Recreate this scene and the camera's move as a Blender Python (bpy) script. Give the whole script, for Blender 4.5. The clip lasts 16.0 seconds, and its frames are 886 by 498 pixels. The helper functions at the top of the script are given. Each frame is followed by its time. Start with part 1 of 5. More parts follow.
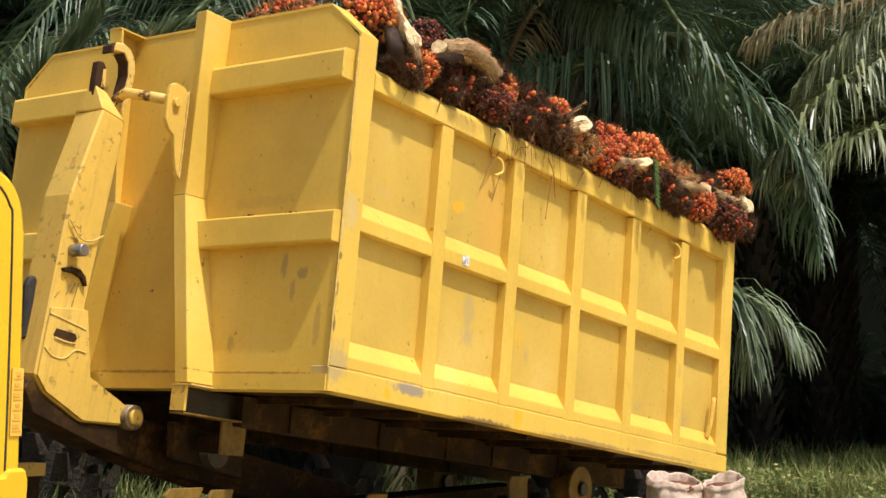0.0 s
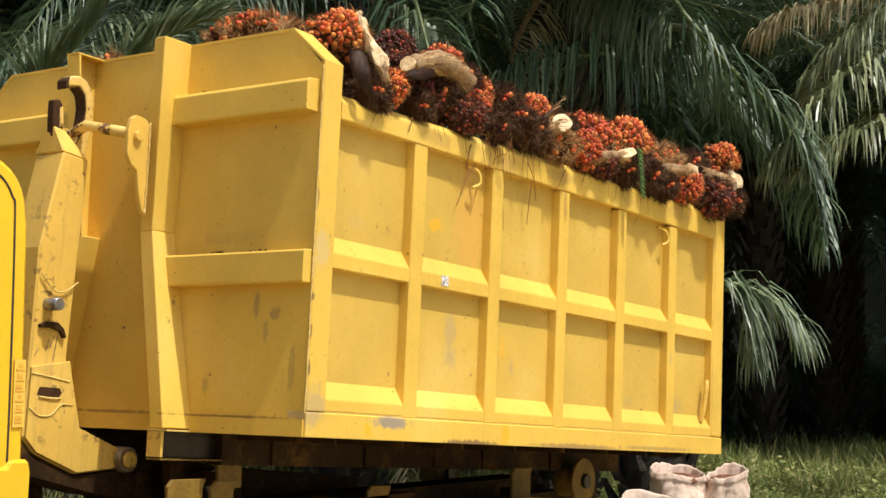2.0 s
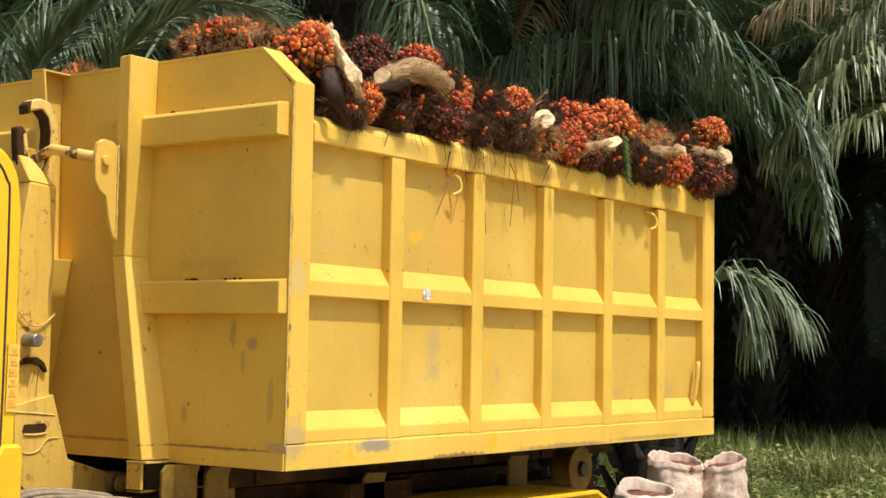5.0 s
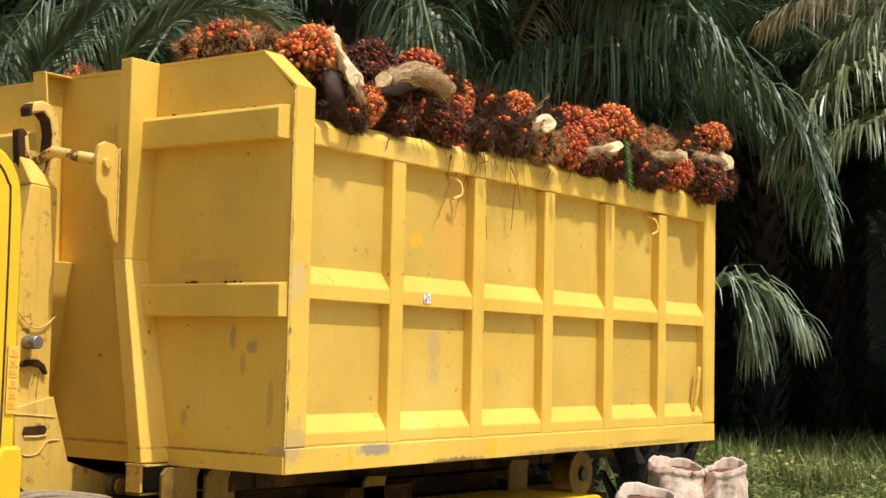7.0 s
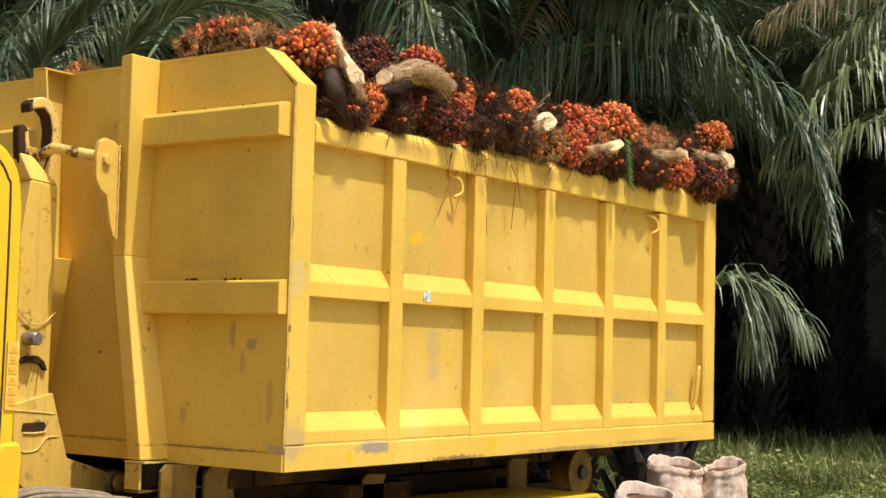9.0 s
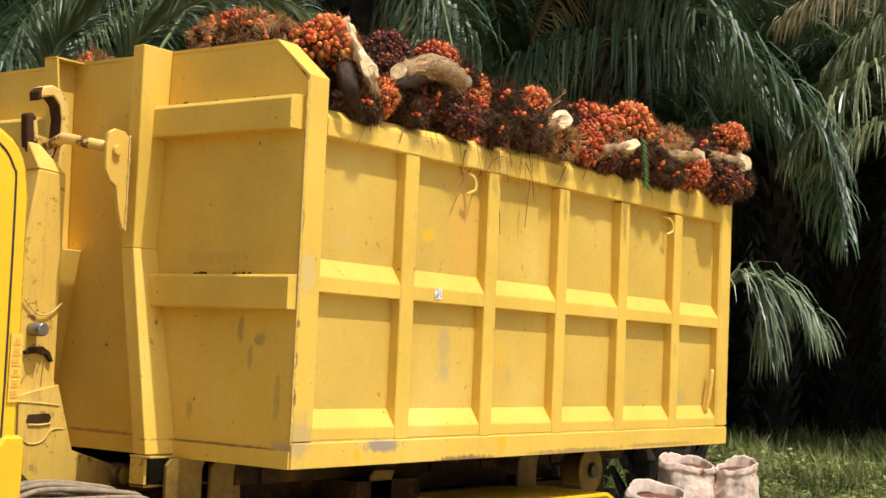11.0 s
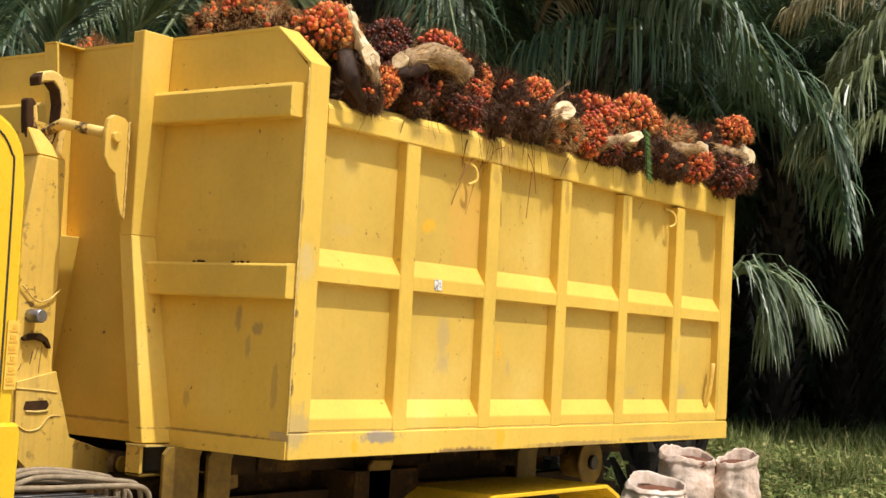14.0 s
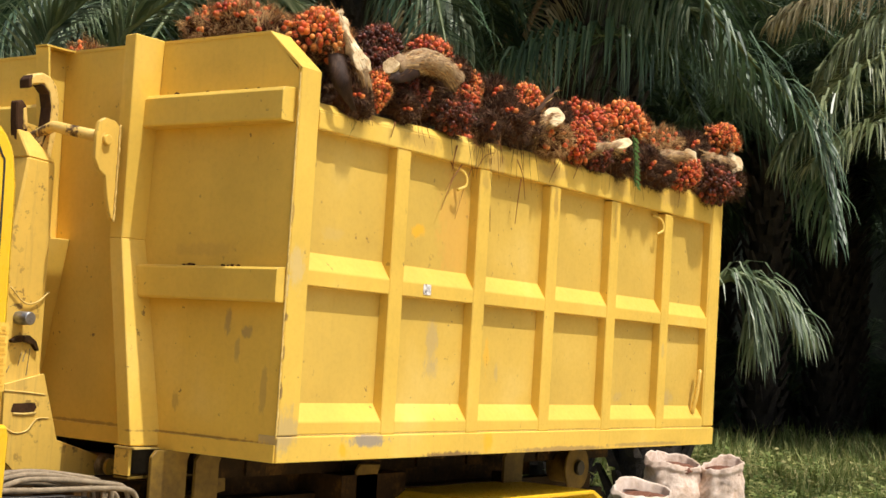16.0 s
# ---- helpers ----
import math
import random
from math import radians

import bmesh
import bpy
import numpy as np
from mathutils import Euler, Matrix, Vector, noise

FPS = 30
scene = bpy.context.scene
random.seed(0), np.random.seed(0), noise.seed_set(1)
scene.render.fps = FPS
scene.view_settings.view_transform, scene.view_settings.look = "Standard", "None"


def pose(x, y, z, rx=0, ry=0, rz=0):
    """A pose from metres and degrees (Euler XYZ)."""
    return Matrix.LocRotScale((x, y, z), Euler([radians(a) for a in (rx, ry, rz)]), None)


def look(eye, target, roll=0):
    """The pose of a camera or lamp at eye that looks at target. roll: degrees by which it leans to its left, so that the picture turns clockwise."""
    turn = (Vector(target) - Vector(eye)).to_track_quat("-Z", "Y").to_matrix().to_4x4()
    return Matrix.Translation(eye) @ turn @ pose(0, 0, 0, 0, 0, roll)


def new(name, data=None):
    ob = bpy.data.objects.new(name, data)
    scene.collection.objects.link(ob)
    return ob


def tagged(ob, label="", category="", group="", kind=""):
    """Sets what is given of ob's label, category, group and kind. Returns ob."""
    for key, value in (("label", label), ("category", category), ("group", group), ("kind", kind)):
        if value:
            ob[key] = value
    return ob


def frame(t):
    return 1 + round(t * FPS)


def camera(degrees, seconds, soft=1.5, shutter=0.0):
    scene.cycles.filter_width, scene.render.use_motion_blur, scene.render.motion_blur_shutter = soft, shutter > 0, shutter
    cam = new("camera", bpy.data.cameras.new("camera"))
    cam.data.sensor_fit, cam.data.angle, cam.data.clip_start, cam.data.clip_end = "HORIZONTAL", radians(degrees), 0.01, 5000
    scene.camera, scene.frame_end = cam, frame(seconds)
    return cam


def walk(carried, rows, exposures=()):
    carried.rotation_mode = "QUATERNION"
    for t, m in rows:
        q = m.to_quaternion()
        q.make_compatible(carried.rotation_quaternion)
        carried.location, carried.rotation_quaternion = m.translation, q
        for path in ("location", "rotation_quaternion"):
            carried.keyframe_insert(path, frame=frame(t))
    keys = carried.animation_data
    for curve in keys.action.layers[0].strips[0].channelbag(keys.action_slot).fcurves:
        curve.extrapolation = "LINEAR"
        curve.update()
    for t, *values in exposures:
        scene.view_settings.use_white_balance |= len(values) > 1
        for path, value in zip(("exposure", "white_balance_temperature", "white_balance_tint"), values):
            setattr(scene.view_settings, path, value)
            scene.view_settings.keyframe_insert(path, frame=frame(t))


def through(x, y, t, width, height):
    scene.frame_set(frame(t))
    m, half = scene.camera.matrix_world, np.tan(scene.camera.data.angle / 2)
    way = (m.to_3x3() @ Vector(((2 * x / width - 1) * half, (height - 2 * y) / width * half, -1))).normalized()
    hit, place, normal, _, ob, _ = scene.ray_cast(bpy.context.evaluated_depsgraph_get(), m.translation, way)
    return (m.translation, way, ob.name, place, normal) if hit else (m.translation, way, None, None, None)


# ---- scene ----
cam = camera(34.18, 16.0, soft=1.5)
walk(cam, [
    (0, look((-4.745, -4.093, 1.589), (1.795, 0.451, 2.350), 0.55)),
    (0.5, look((-4.734, -4.091, 1.586), (1.791, 0.475, 2.342), 0.55)),
    (1, look((-4.731, -4.088, 1.589), (1.795, 0.481, 2.323), 0.59)),
    (1.5, look((-4.734, -4.093, 1.592), (1.793, 0.477, 2.316), 0.66)),
    (2, look((-4.733, -4.095, 1.597), (1.795, 0.475, 2.305), 0.74)),
    (2.5, look((-4.728, -4.094, 1.603), (1.804, 0.475, 2.280), 0.82)),
    (3, look((-4.716, -4.096, 1.612), (1.817, 0.476, 2.259), 0.89)),
    (3.5, look((-4.694, -4.091, 1.613), (1.834, 0.492, 2.236), 0.96)),
    (4, look((-4.703, -4.093, 1.613), (1.828, 0.486, 2.229), 1.03)),
    (6.5, look((-4.696, -4.093, 1.617), (1.823, 0.501, 2.246), 1.65)),
    (7, look((-4.696, -4.095, 1.610), (1.826, 0.492, 2.255), 1.54)),
    (7.5, look((-4.704, -4.097, 1.612), (1.825, 0.480, 2.264), 1.63)),
    (8, look((-4.701, -4.091, 1.611), (1.824, 0.492, 2.258), 1.70)),
    (8.5, look((-4.689, -4.085, 1.612), (1.827, 0.513, 2.245), 1.81)),
    (9, look((-4.692, -4.088, 1.611), (1.833, 0.498, 2.244), 1.77)),
    (11.5, look((-4.604, -4.042, 1.634), (1.878, 0.612, 2.210), 2.67)),
    (12, look((-4.601, -4.049, 1.629), (1.899, 0.582, 2.184), 2.55)),
    (12.5, look((-4.596, -4.041, 1.632), (1.918, 0.572, 2.165), 2.65)),
    (13, look((-4.588, -4.035, 1.639), (1.888, 0.633, 2.171), 2.90)),
    (13.5, look((-4.576, -4.030, 1.640), (1.888, 0.654, 2.164), 3.02)),
    (14, look((-4.581, -4.033, 1.643), (1.898, 0.629, 2.164), 3.15)),
    (14.5, look((-4.583, -4.031, 1.643), (1.898, 0.630, 2.163), 3.30)),
    (15, look((-4.593, -4.035, 1.638), (1.910, 0.593, 2.177), 3.36)),
    (15.5, look((-4.597, -4.038, 1.638), (1.917, 0.574, 2.188), 3.42)),
    (16, look((-4.602, -4.038, 1.639), (1.918, 0.565, 2.194), 3.48)),
], exposures=[(0, 0.42), (16, 0.42)])

# ---- daylight: a high sun behind the camera's shoulder and a clear tropical sky ----
SUN_TO = Vector((0.0, -0.42, 0.905)).normalized()
world = bpy.data.worlds.new("sky")
scene.world = world
world.use_nodes = True
wn = world.node_tree.nodes
sky = wn.new("ShaderNodeTexSky")
sky.sky_type, sky.sun_disc = "NISHITA", False
sky.sun_elevation = math.asin(SUN_TO.z)
sky.sun_rotation = math.atan2(SUN_TO.x, SUN_TO.y)
sky.air_density, sky.dust_density = 0.8, 4.0
world.node_tree.links.new(sky.outputs[0], wn["Background"].inputs[0])
wn["Background"].inputs[1].default_value = 0.124
sun = new("sun", bpy.data.lights.new("sun", "SUN"))
sun.data.energy, sun.data.angle, sun.data.color = 3.3, radians(0.6), (1.0, 0.965, 0.90)
sun.matrix_world = look((0, 0, 30), Vector((0, 0, 30)) - SUN_TO)


# ---- materials ----
def material(name, rough=0.5, metal=0.0, spec=0.5):
    m = bpy.data.materials.new(name)
    m.use_nodes = True
    b = m.node_tree.nodes["Principled BSDF"]
    b.inputs["Roughness"].default_value = rough
    b.inputs["Metallic"].default_value = metal
    b.inputs["Specular IOR Level"].default_value = spec
    return m, m.node_tree.nodes, m.node_tree.links, b


def noise_tex(n, l, vec, scale, detail=4.0, rough=0.55):
    t = n.new("ShaderNodeTexNoise")
    t.inputs["Scale"].default_value, t.inputs["Detail"].default_value, t.inputs["Roughness"].default_value = scale, detail, rough
    l.new(vec, t.inputs["Vector"])
    return t.outputs["Fac"]


def ramp(n, l, fac, stops):
    r = n.new("ShaderNodeValToRGB")
    els = r.color_ramp.elements
    els[0].position, els[0].color = stops[0][0], (*stops[0][1], 1)
    els[1].position, els[1].color = stops[-1][0], (*stops[-1][1], 1)
    for p, c in stops[1:-1]:
        els.new(p).color = (*c, 1)
    l.new(fac, r.inputs[0])
    return r.outputs[0]


def mix(n, l, fac, a, b):
    m = n.new("ShaderNodeMix")
    m.data_type = "RGBA"
    for sock, v in ((m.inputs[0], fac), (m.inputs[6], a), (m.inputs[7], b)):
        if isinstance(v, (int, float)):
            sock.default_value = v
        elif isinstance(v, tuple):
            sock.default_value = (*v, 1)
        else:
            l.new(v, sock)
    return m.outputs[2]


def calc(n, l, op, a, b):
    m = n.new("ShaderNodeMath")
    m.operation = op
    for sock, v in zip(m.inputs, (a, b)):
        if isinstance(v, (int, float)):
            sock.default_value = v
        else:
            l.new(v, sock)
    return m.outputs[0]


def bump(n, l, b, height, strength, distance):
    k = n.new("ShaderNodeBump")
    k.inputs["Strength"].default_value, k.inputs["Distance"].default_value = strength, distance
    l.new(height, k.inputs["Height"])
    l.new(k.outputs[0], b.inputs["Normal"])


def object_space(n, l, stretch=(1, 1, 1)):
    c = n.new("ShaderNodeTexCoord")
    m = n.new("ShaderNodeMapping")
    m.inputs["Scale"].default_value = stretch
    l.new(c.outputs["Object"], m.inputs[0])
    return m.outputs[0]


def patch(n, l, centre, size, rag, edge=0.35):
    """A ragged blotch of that size round a point of the object."""
    v = object_space(n, l)
    s = n.new("ShaderNodeVectorMath")
    s.operation = "SUBTRACT"
    l.new(v, s.inputs[0])
    s.inputs[1].default_value = centre
    q = n.new("ShaderNodeVectorMath")
    q.operation = "DIVIDE"
    l.new(s.outputs[0], q.inputs[0])
    q.inputs[1].default_value = size
    ln = n.new("ShaderNodeVectorMath")
    ln.operation = "LENGTH"
    l.new(q.outputs[0], ln.inputs[0])
    d = calc(n, l, "ADD", ln.outputs["Value"], calc(n, l, "MULTIPLY", calc(n, l, "SUBTRACT", rag, 0.5), 2.6))
    r = n.new("ShaderNodeMapRange")
    r.inputs["From Min"].default_value, r.inputs["From Max"].default_value = 1.0 + edge / 2, 1.0 - edge
    l.new(d, r.inputs["Value"])
    return r.outputs[0]


def paint(name, tone, worn=0.5, rough=0.42, patches=(), streaks=0.10, pale=(0.86, 0.66, 0.22)):
    """Weathered enamel on steel: faded clouds, fine grime, specks of rust, and patches (centre, size, colour, strength)."""
    m, n, l, b = material(name, rough, 0.0, 0.32)
    v = object_space(n, l)
    clouds = noise_tex(n, l, v, 1.7, 5)
    fine = noise_tex(n, l, v, 38, 6, 0.7)
    deep = tuple(c * 0.84 for c in tone)
    col = ramp(n, l, clouds, [(0.3, deep), (0.55, tone), (0.78, tuple(0.6 * a + 0.4 * p for a, p in zip(tone, pale)))])
    col = mix(n, l, calc(n, l, "MULTIPLY", ramp(n, l, fine, [(0.45, (0, 0, 0)), (0.8, (1, 1, 1))]), 0.16), col, (0.32, 0.19, 0.05))
    run = noise_tex(n, l, object_space(n, l, (9, 9, 0.7)), 2.2, 5, 0.65)
    col = mix(n, l, calc(n, l, "MULTIPLY", ramp(n, l, run, [(0.56, (0, 0, 0)), (0.75, (1, 1, 1))]), streaks), col, (0.36, 0.22, 0.07))
    spots = noise_tex(n, l, v, 24, 3, 0.6)
    where = noise_tex(n, l, v, 2.6, 3)
    gate = calc(n, l, "MULTIPLY", ramp(n, l, spots, [(0.70 - 0.05 * worn, (0, 0, 0)), (0.74 - 0.05 * worn, (1, 1, 1))]), ramp(n, l, where, [(0.42, (0, 0, 0)), (0.6, (1, 1, 1))]))
    col = mix(n, l, calc(n, l, "MULTIPLY", gate, 0.75), col, (0.10, 0.05, 0.025))
    if patches:
        rag = noise_tex(n, l, object_space(n, l, (1, 1, 0.6)), 22, 5, 0.7)
        for centre, size, colour, strength in patches:
            col = mix(n, l, calc(n, l, "MULTIPLY", patch(n, l, centre, size, rag), strength), col, colour)
    l.new(col, b.inputs["Base Color"])
    l.new(ramp(n, l, fine, [(0.3, (rough - 0.08,) * 3), (0.8, (rough + 0.2,) * 3)]), b.inputs["Roughness"])
    bump(n, l, b, calc(n, l, "ADD", clouds, calc(n, l, "MULTIPLY", fine, 0.05)), 0.25, 0.012)
    return m


def mottled(name, stops, scale, rough=0.7, relief=0.3, depth=0.01, metal=0.0, stretch=(1, 1, 1), spec=0.4):
    m, n, l, b = material(name, rough, metal, spec)
    v = object_space(n, l, stretch)
    a = noise_tex(n, l, v, scale, 6, 0.65)
    c = noise_tex(n, l, v, scale * 7, 3)
    f = calc(n, l, "ADD", calc(n, l, "MULTIPLY", a, 0.7), calc(n, l, "MULTIPLY", c, 0.3))
    l.new(ramp(n, l, f, stops), b.inputs["Base Color"])
    bump(n, l, b, f, relief, depth)
    return m


def varied(name, stops, rough=0.5, spec=0.5, per_island=True, extra_scale=3.0, through=0.0):
    """Colour that differs from piece to piece, with a soft mottle."""
    m, n, l, b = material(name, rough, 0.0, spec)
    if per_island:
        r = n.new("ShaderNodeNewGeometry").outputs["Random Per Island"]
    else:
        r = n.new("ShaderNodeObjectInfo").outputs["Random"]
    k = noise_tex(n, l, object_space(n, l), extra_scale, 3)
    f = calc(n, l, "ADD", calc(n, l, "MULTIPLY", r, 0.65), calc(n, l, "MULTIPLY", k, 0.35))
    col = ramp(n, l, f, stops)
    l.new(col, b.inputs["Base Color"])
    if through:
        t = n.new("ShaderNodeBsdfTranslucent")
        l.new(col, t.inputs[0])
        s = n.new("ShaderNodeMixShader")
        s.inputs[0].default_value = through
        l.new(b.outputs[0], s.inputs[1])
        l.new(t.outputs[0], s.inputs[2])
        l.new(s.outputs[0], n["Material Output"].inputs[0])
    return m


YEL = (0.745, 0.486, 0.080)
GREY, OCHRE = (0.42, 0.32, 0.17), (0.80, 0.42, 0.02)
yellow = paint("yellow_enamel", YEL, 0.4)
yellow_side = paint("yellow_side_panels", (0.64, 0.420, 0.078), 0.45, patches=(
    ((1.155, 0.06, 0.54), (0.05, 0.2, 0.11), GREY, 0.5), ((1.15, 0.06, 0.42), (0.05, 0.2, 0.05), GREY, 0.5),
    ((0.99, 0.06, 1.08), (0.05, 0.2, 0.03), OCHRE, 0.75), ((1.30, 0.06, 1.12), (0.15, 0.2, 0.28), (0.70, 0.34, 0.07), 0.38),
    ((2.92, 0.06, 0.45), (0.03, 0.2, 0.10), GREY, 0.5), ((1.65, 0.06, 0.5), (0.03, 0.2, 0.09), OCHRE, 0.5),
    ((3.75, 0.06, 0.30), (0.09, 0.2, 0.05), GREY, 0.4), ((0.35, 0.06, 1.0), (0.07, 0.2, 0.03), (0.58, 0.44, 0.18), 0.25),
    ((1.75, 0.06, 0.42), (0.02, 0.2, 0.06), GREY, 0.45), ((3.1, 0.06, 0.3), (0.05, 0.2, 0.03), GREY, 0.3)))
# patches near z 1.5: rail stains with the load's shadows painted in
yellow_sill = paint("yellow_sill", YEL, 0.8, streaks=0.3, patches=(
    ((0.02, 0.0, 0.14), (0.09, 0.3, 0.10), GREY, 0.7), ((0.62, 0.0, 0.085), (0.14, 0.3, 0.03), (0.27, 0.24, 0.21), 0.85),
    ((0.44, 0.0, 0.045), (0.03, 0.3, 0.03), OCHRE, 0.9), ((1.62, 0.0, 0.06), (0.05, 0.3, 0.05), OCHRE, 0.8),
    ((1.3, 0.0, 0.0), (0.25, 0.3, 0.02), (0.13, 0.07, 0.05), 0.8), ((2.4, 0.0, 0.01), (0.5, 0.3, 0.015), (0.2, 0.12, 0.08), 0.6),
    ((0.9, 0.0, 1.5), (0.14, 0.3, 0.05), (0.38, 0.23, 0.07), 0.45), ((1.55, 0.0, 1.49), (0.10, 0.3, 0.06), (0.38, 0.22, 0.07), 0.5), ((2.1, 0.0, 1.52), (0.16, 0.3, 0.04), (0.36, 0.21, 0.07), 0.45),
    ((2.9, 0.0, 1.53), (0.12, 0.3, 0.05), (0.38, 0.23, 0.07), 0.4), ((3.6, 0.0, 1.55), (0.20, 0.3, 0.05), (0.36, 0.21, 0.07), 0.4), ((3.4, 0.0, 0.02), (0.5, 0.3, 0.012), (0.2, 0.12, 0.08), 0.5)))
yellow_front = paint("yellow_front_wall", YEL, 0.5, patches=(
    ((0.0, 0.33, 0.58), (0.3, 0.022, 0.05), (0.30, 0.21, 0.10), 0.6), ((0.0, 0.22, 0.54), (0.3, 0.028, 0.03), (0.30, 0.21, 0.10), 0.6), ((0.0, 0.27, 0.46), (0.3, 0.015, 0.06), (0.30, 0.21, 0.10), 0.45),
    ((-0.01, 0.45, 0.079), (0.3, 0.40, 0.006), (0.22, 0.12, 0.04), 0.7), ((0.0, 1.2, 0.084), (0.3, 0.35, 0.008), (0.22, 0.12, 0.04), 0.6), ((0.0, 0.10, 0.30), (0.3, 0.02, 0.10), (0.30, 0.19, 0.08), 0.4),
    ((0.0, 0.62, 0.22), (0.3, 0.02, 0.05), (0.25, 0.15, 0.06), 0.4), ((0.0, 0.5, 0.9), (0.3, 0.2, 0.03), (0.45, 0.27, 0.07), 0.25)))
yellow_post = paint("yellow_corner_post", YEL, 0.6, patches=(
    ((0.05, 0.0, 0.84), (0.05, 0.3, 0.09), (0.60, 0.47, 0.24), 0.5), ((0.05, 0.0, 0.13), (0.08, 0.3, 0.10), GREY, 0.6),
    ((0.0, 0.0, 0.62), (0.014, 0.05, 0.02), (0.16, 0.09, 0.04), 0.8), ((0.0, 0.0, 0.46), (0.010, 0.05, 0.03), (0.20, 0.11, 0.05), 0.7), ((0.0, 0.0, 0.30), (0.012, 0.05, 0.04), (0.14, 0.08, 0.04), 0.8),
    ((0.0, 0.0, 1.05), (0.010, 0.05, 0.05), (0.30, 0.18, 0.07), 0.6), ((-0.03, 0.0, 0.76), (0.04, 0.1, 0.07), (0.60, 0.52, 0.38), 0.7),
    ((2.17, 0.0, 1.36), (0.022, 0.3, 0.09), (0.36, 0.20, 0.05), 0.6), ((2.87, 0.0, 1.33), (0.018, 0.3, 0.10), (0.36, 0.20, 0.05), 0.5), ((1.47, 0.0, 1.38), (0.03, 0.3, 0.06), (0.40, 0.24, 0.06), 0.5), ((4.27, 0.0, 1.62), (0.07, 0.3, 0.03), (0.25, 0.14, 0.05), 0.6), ((3.56, 0.0, 0.6), (0.02, 0.3, 0.05), GREY, 0.4)))
yellow_arm = paint("yellow_arm_enamel", (0.74, 0.475, 0.09), 2.3, streaks=0.45)
cab_yellow = paint("cab_yellow", (0.82, 0.50, 0.02), 0.0, 0.28, streaks=0.04, pale=(0.84, 0.54, 0.03))
bare = mottled("worn_steel", [(0.3, (0.07, 0.04, 0.025)), (0.5, (0.28, 0.20, 0.10)), (0.7, (0.55, 0.48, 0.36))], 14, 0.45, 0.3, 0.004, 0.5)
# greasy brown steel, darkened further for the shade beneath the bin
dark_steel = mottled("greasy_dark_steel", [(0.3, (0.010, 0.005, 0.002)), (0.52, (0.034, 0.017, 0.005)), (0.72, (0.15, 0.070, 0.012)), (0.85, (0.30, 0.16, 0.025))], 5, 0.7, 0.3, 0.006, 0.0, spec=0.15)
burnt = mottled("brown_greasy_steel", [(0.3, (0.022, 0.010, 0.005)), (0.6, (0.075, 0.036, 0.014)), (0.8, (0.22, 0.12, 0.04))], 14, 0.75, 0.3, 0.004, spec=0.15)
grease_shade = mottled("greased_steel", [(0.3, (0.012, 0.010, 0.009)), (0.7, (0.06, 0.045, 0.03))], 9, 0.3, 0.3, 0.004, 0.3)
# yellow enamel darkened to carry the shade below the bin
under = mottled("dusty_yellow_underside", [(0.3, (0.08, 0.042, 0.006)), (0.6, (0.22, 0.13, 0.016)), (0.8, (0.34, 0.20, 0.03))], 5, 0.6, 0.2, 0.004)
zinc = mottled("zinc_plated_steel", [(0.3, (0.18, 0.18, 0.18)), (0.7, (0.45, 0.45, 0.46))], 12, 0.35, 0.2, 0.002, 0.8)
rubber = mottled("black_rubber", [(0.3, (0.012, 0.012, 0.012)), (0.7, (0.05, 0.045, 0.04))], 12, 0.75, 0.2, 0.003)
hose_grey = mottled("dusty_hose", [(0.3, (0.15, 0.11, 0.065)), (0.7, (0.36, 0.28, 0.18))], 20, 0.75, 0.4, 0.003)
weld = mottled("weld_bead", [(0.3, (0.5, 0.31, 0.06)), (0.7, (0.80, 0.60, 0.20))], 40, 0.5, 0.8, 0.004)
chalk = mottled("chipped_white_edge", [(0.3, (0.45, 0.36, 0.2)), (0.7, (0.75, 0.68, 0.5))], 30, 0.7, 0.4, 0.003)
fruit_mat = varied("red_palm_fruit", [(0.08, (0.10, 0.010, 0.006)), (0.35, (0.42, 0.045, 0.014)), (0.6, (0.68, 0.12, 0.03)), (0.92, (0.84, 0.32, 0.07))], 0.44, 0.32, True, 4.0)
fruit_orange = varied("orange_palm_fruit", [(0.08, (0.30, 0.03, 0.012)), (0.35, (0.68, 0.11, 0.025)), (0.6, (0.82, 0.22, 0.045)), (0.92, (0.90, 0.42, 0.10))], 0.44, 0.32, True, 4.0)
fruit_maroon = varied("maroon_palm_fruit", [(0.1, (0.03, 0.008, 0.004)), (0.45, (0.10, 0.020, 0.009)), (0.75, (0.28, 0.045, 0.016)), (0.97, (0.62, 0.16, 0.04))], 0.45, 0.35, True, 4.0)
husk_mat = varied("bunch_fibre", [(0.15, (0.03, 0.010, 0.005)), (0.45, (0.15, 0.052, 0.018)), (0.7, (0.42, 0.19, 0.06)), (0.92, (0.76, 0.50, 0.21))], 0.75, 0.2)
husk_dark = varied("dark_bunch_fibre", [(0.15, (0.012, 0.006, 0.004)), (0.45, (0.055, 0.024, 0.012)), (0.72, (0.17, 0.085, 0.04)), (0.95, (0.42, 0.27, 0.13))], 0.75, 0.2)
husk_straw = varied("straw_bunch_fibre", [(0.12, (0.07, 0.026, 0.010)), (0.42, (0.26, 0.12, 0.04)), (0.68, (0.54, 0.32, 0.12)), (0.92, (0.80, 0.60, 0.30))], 0.75, 0.2)
bract_mat = mottled("leathery_bract", [(0.3, (0.02, 0.009, 0.005)), (0.55, (0.075, 0.036, 0.018)), (0.8, (0.24, 0.14, 0.07))], 7, 0.6, 0.6, 0.006, stretch=(3, 3, 1), spec=0.3)
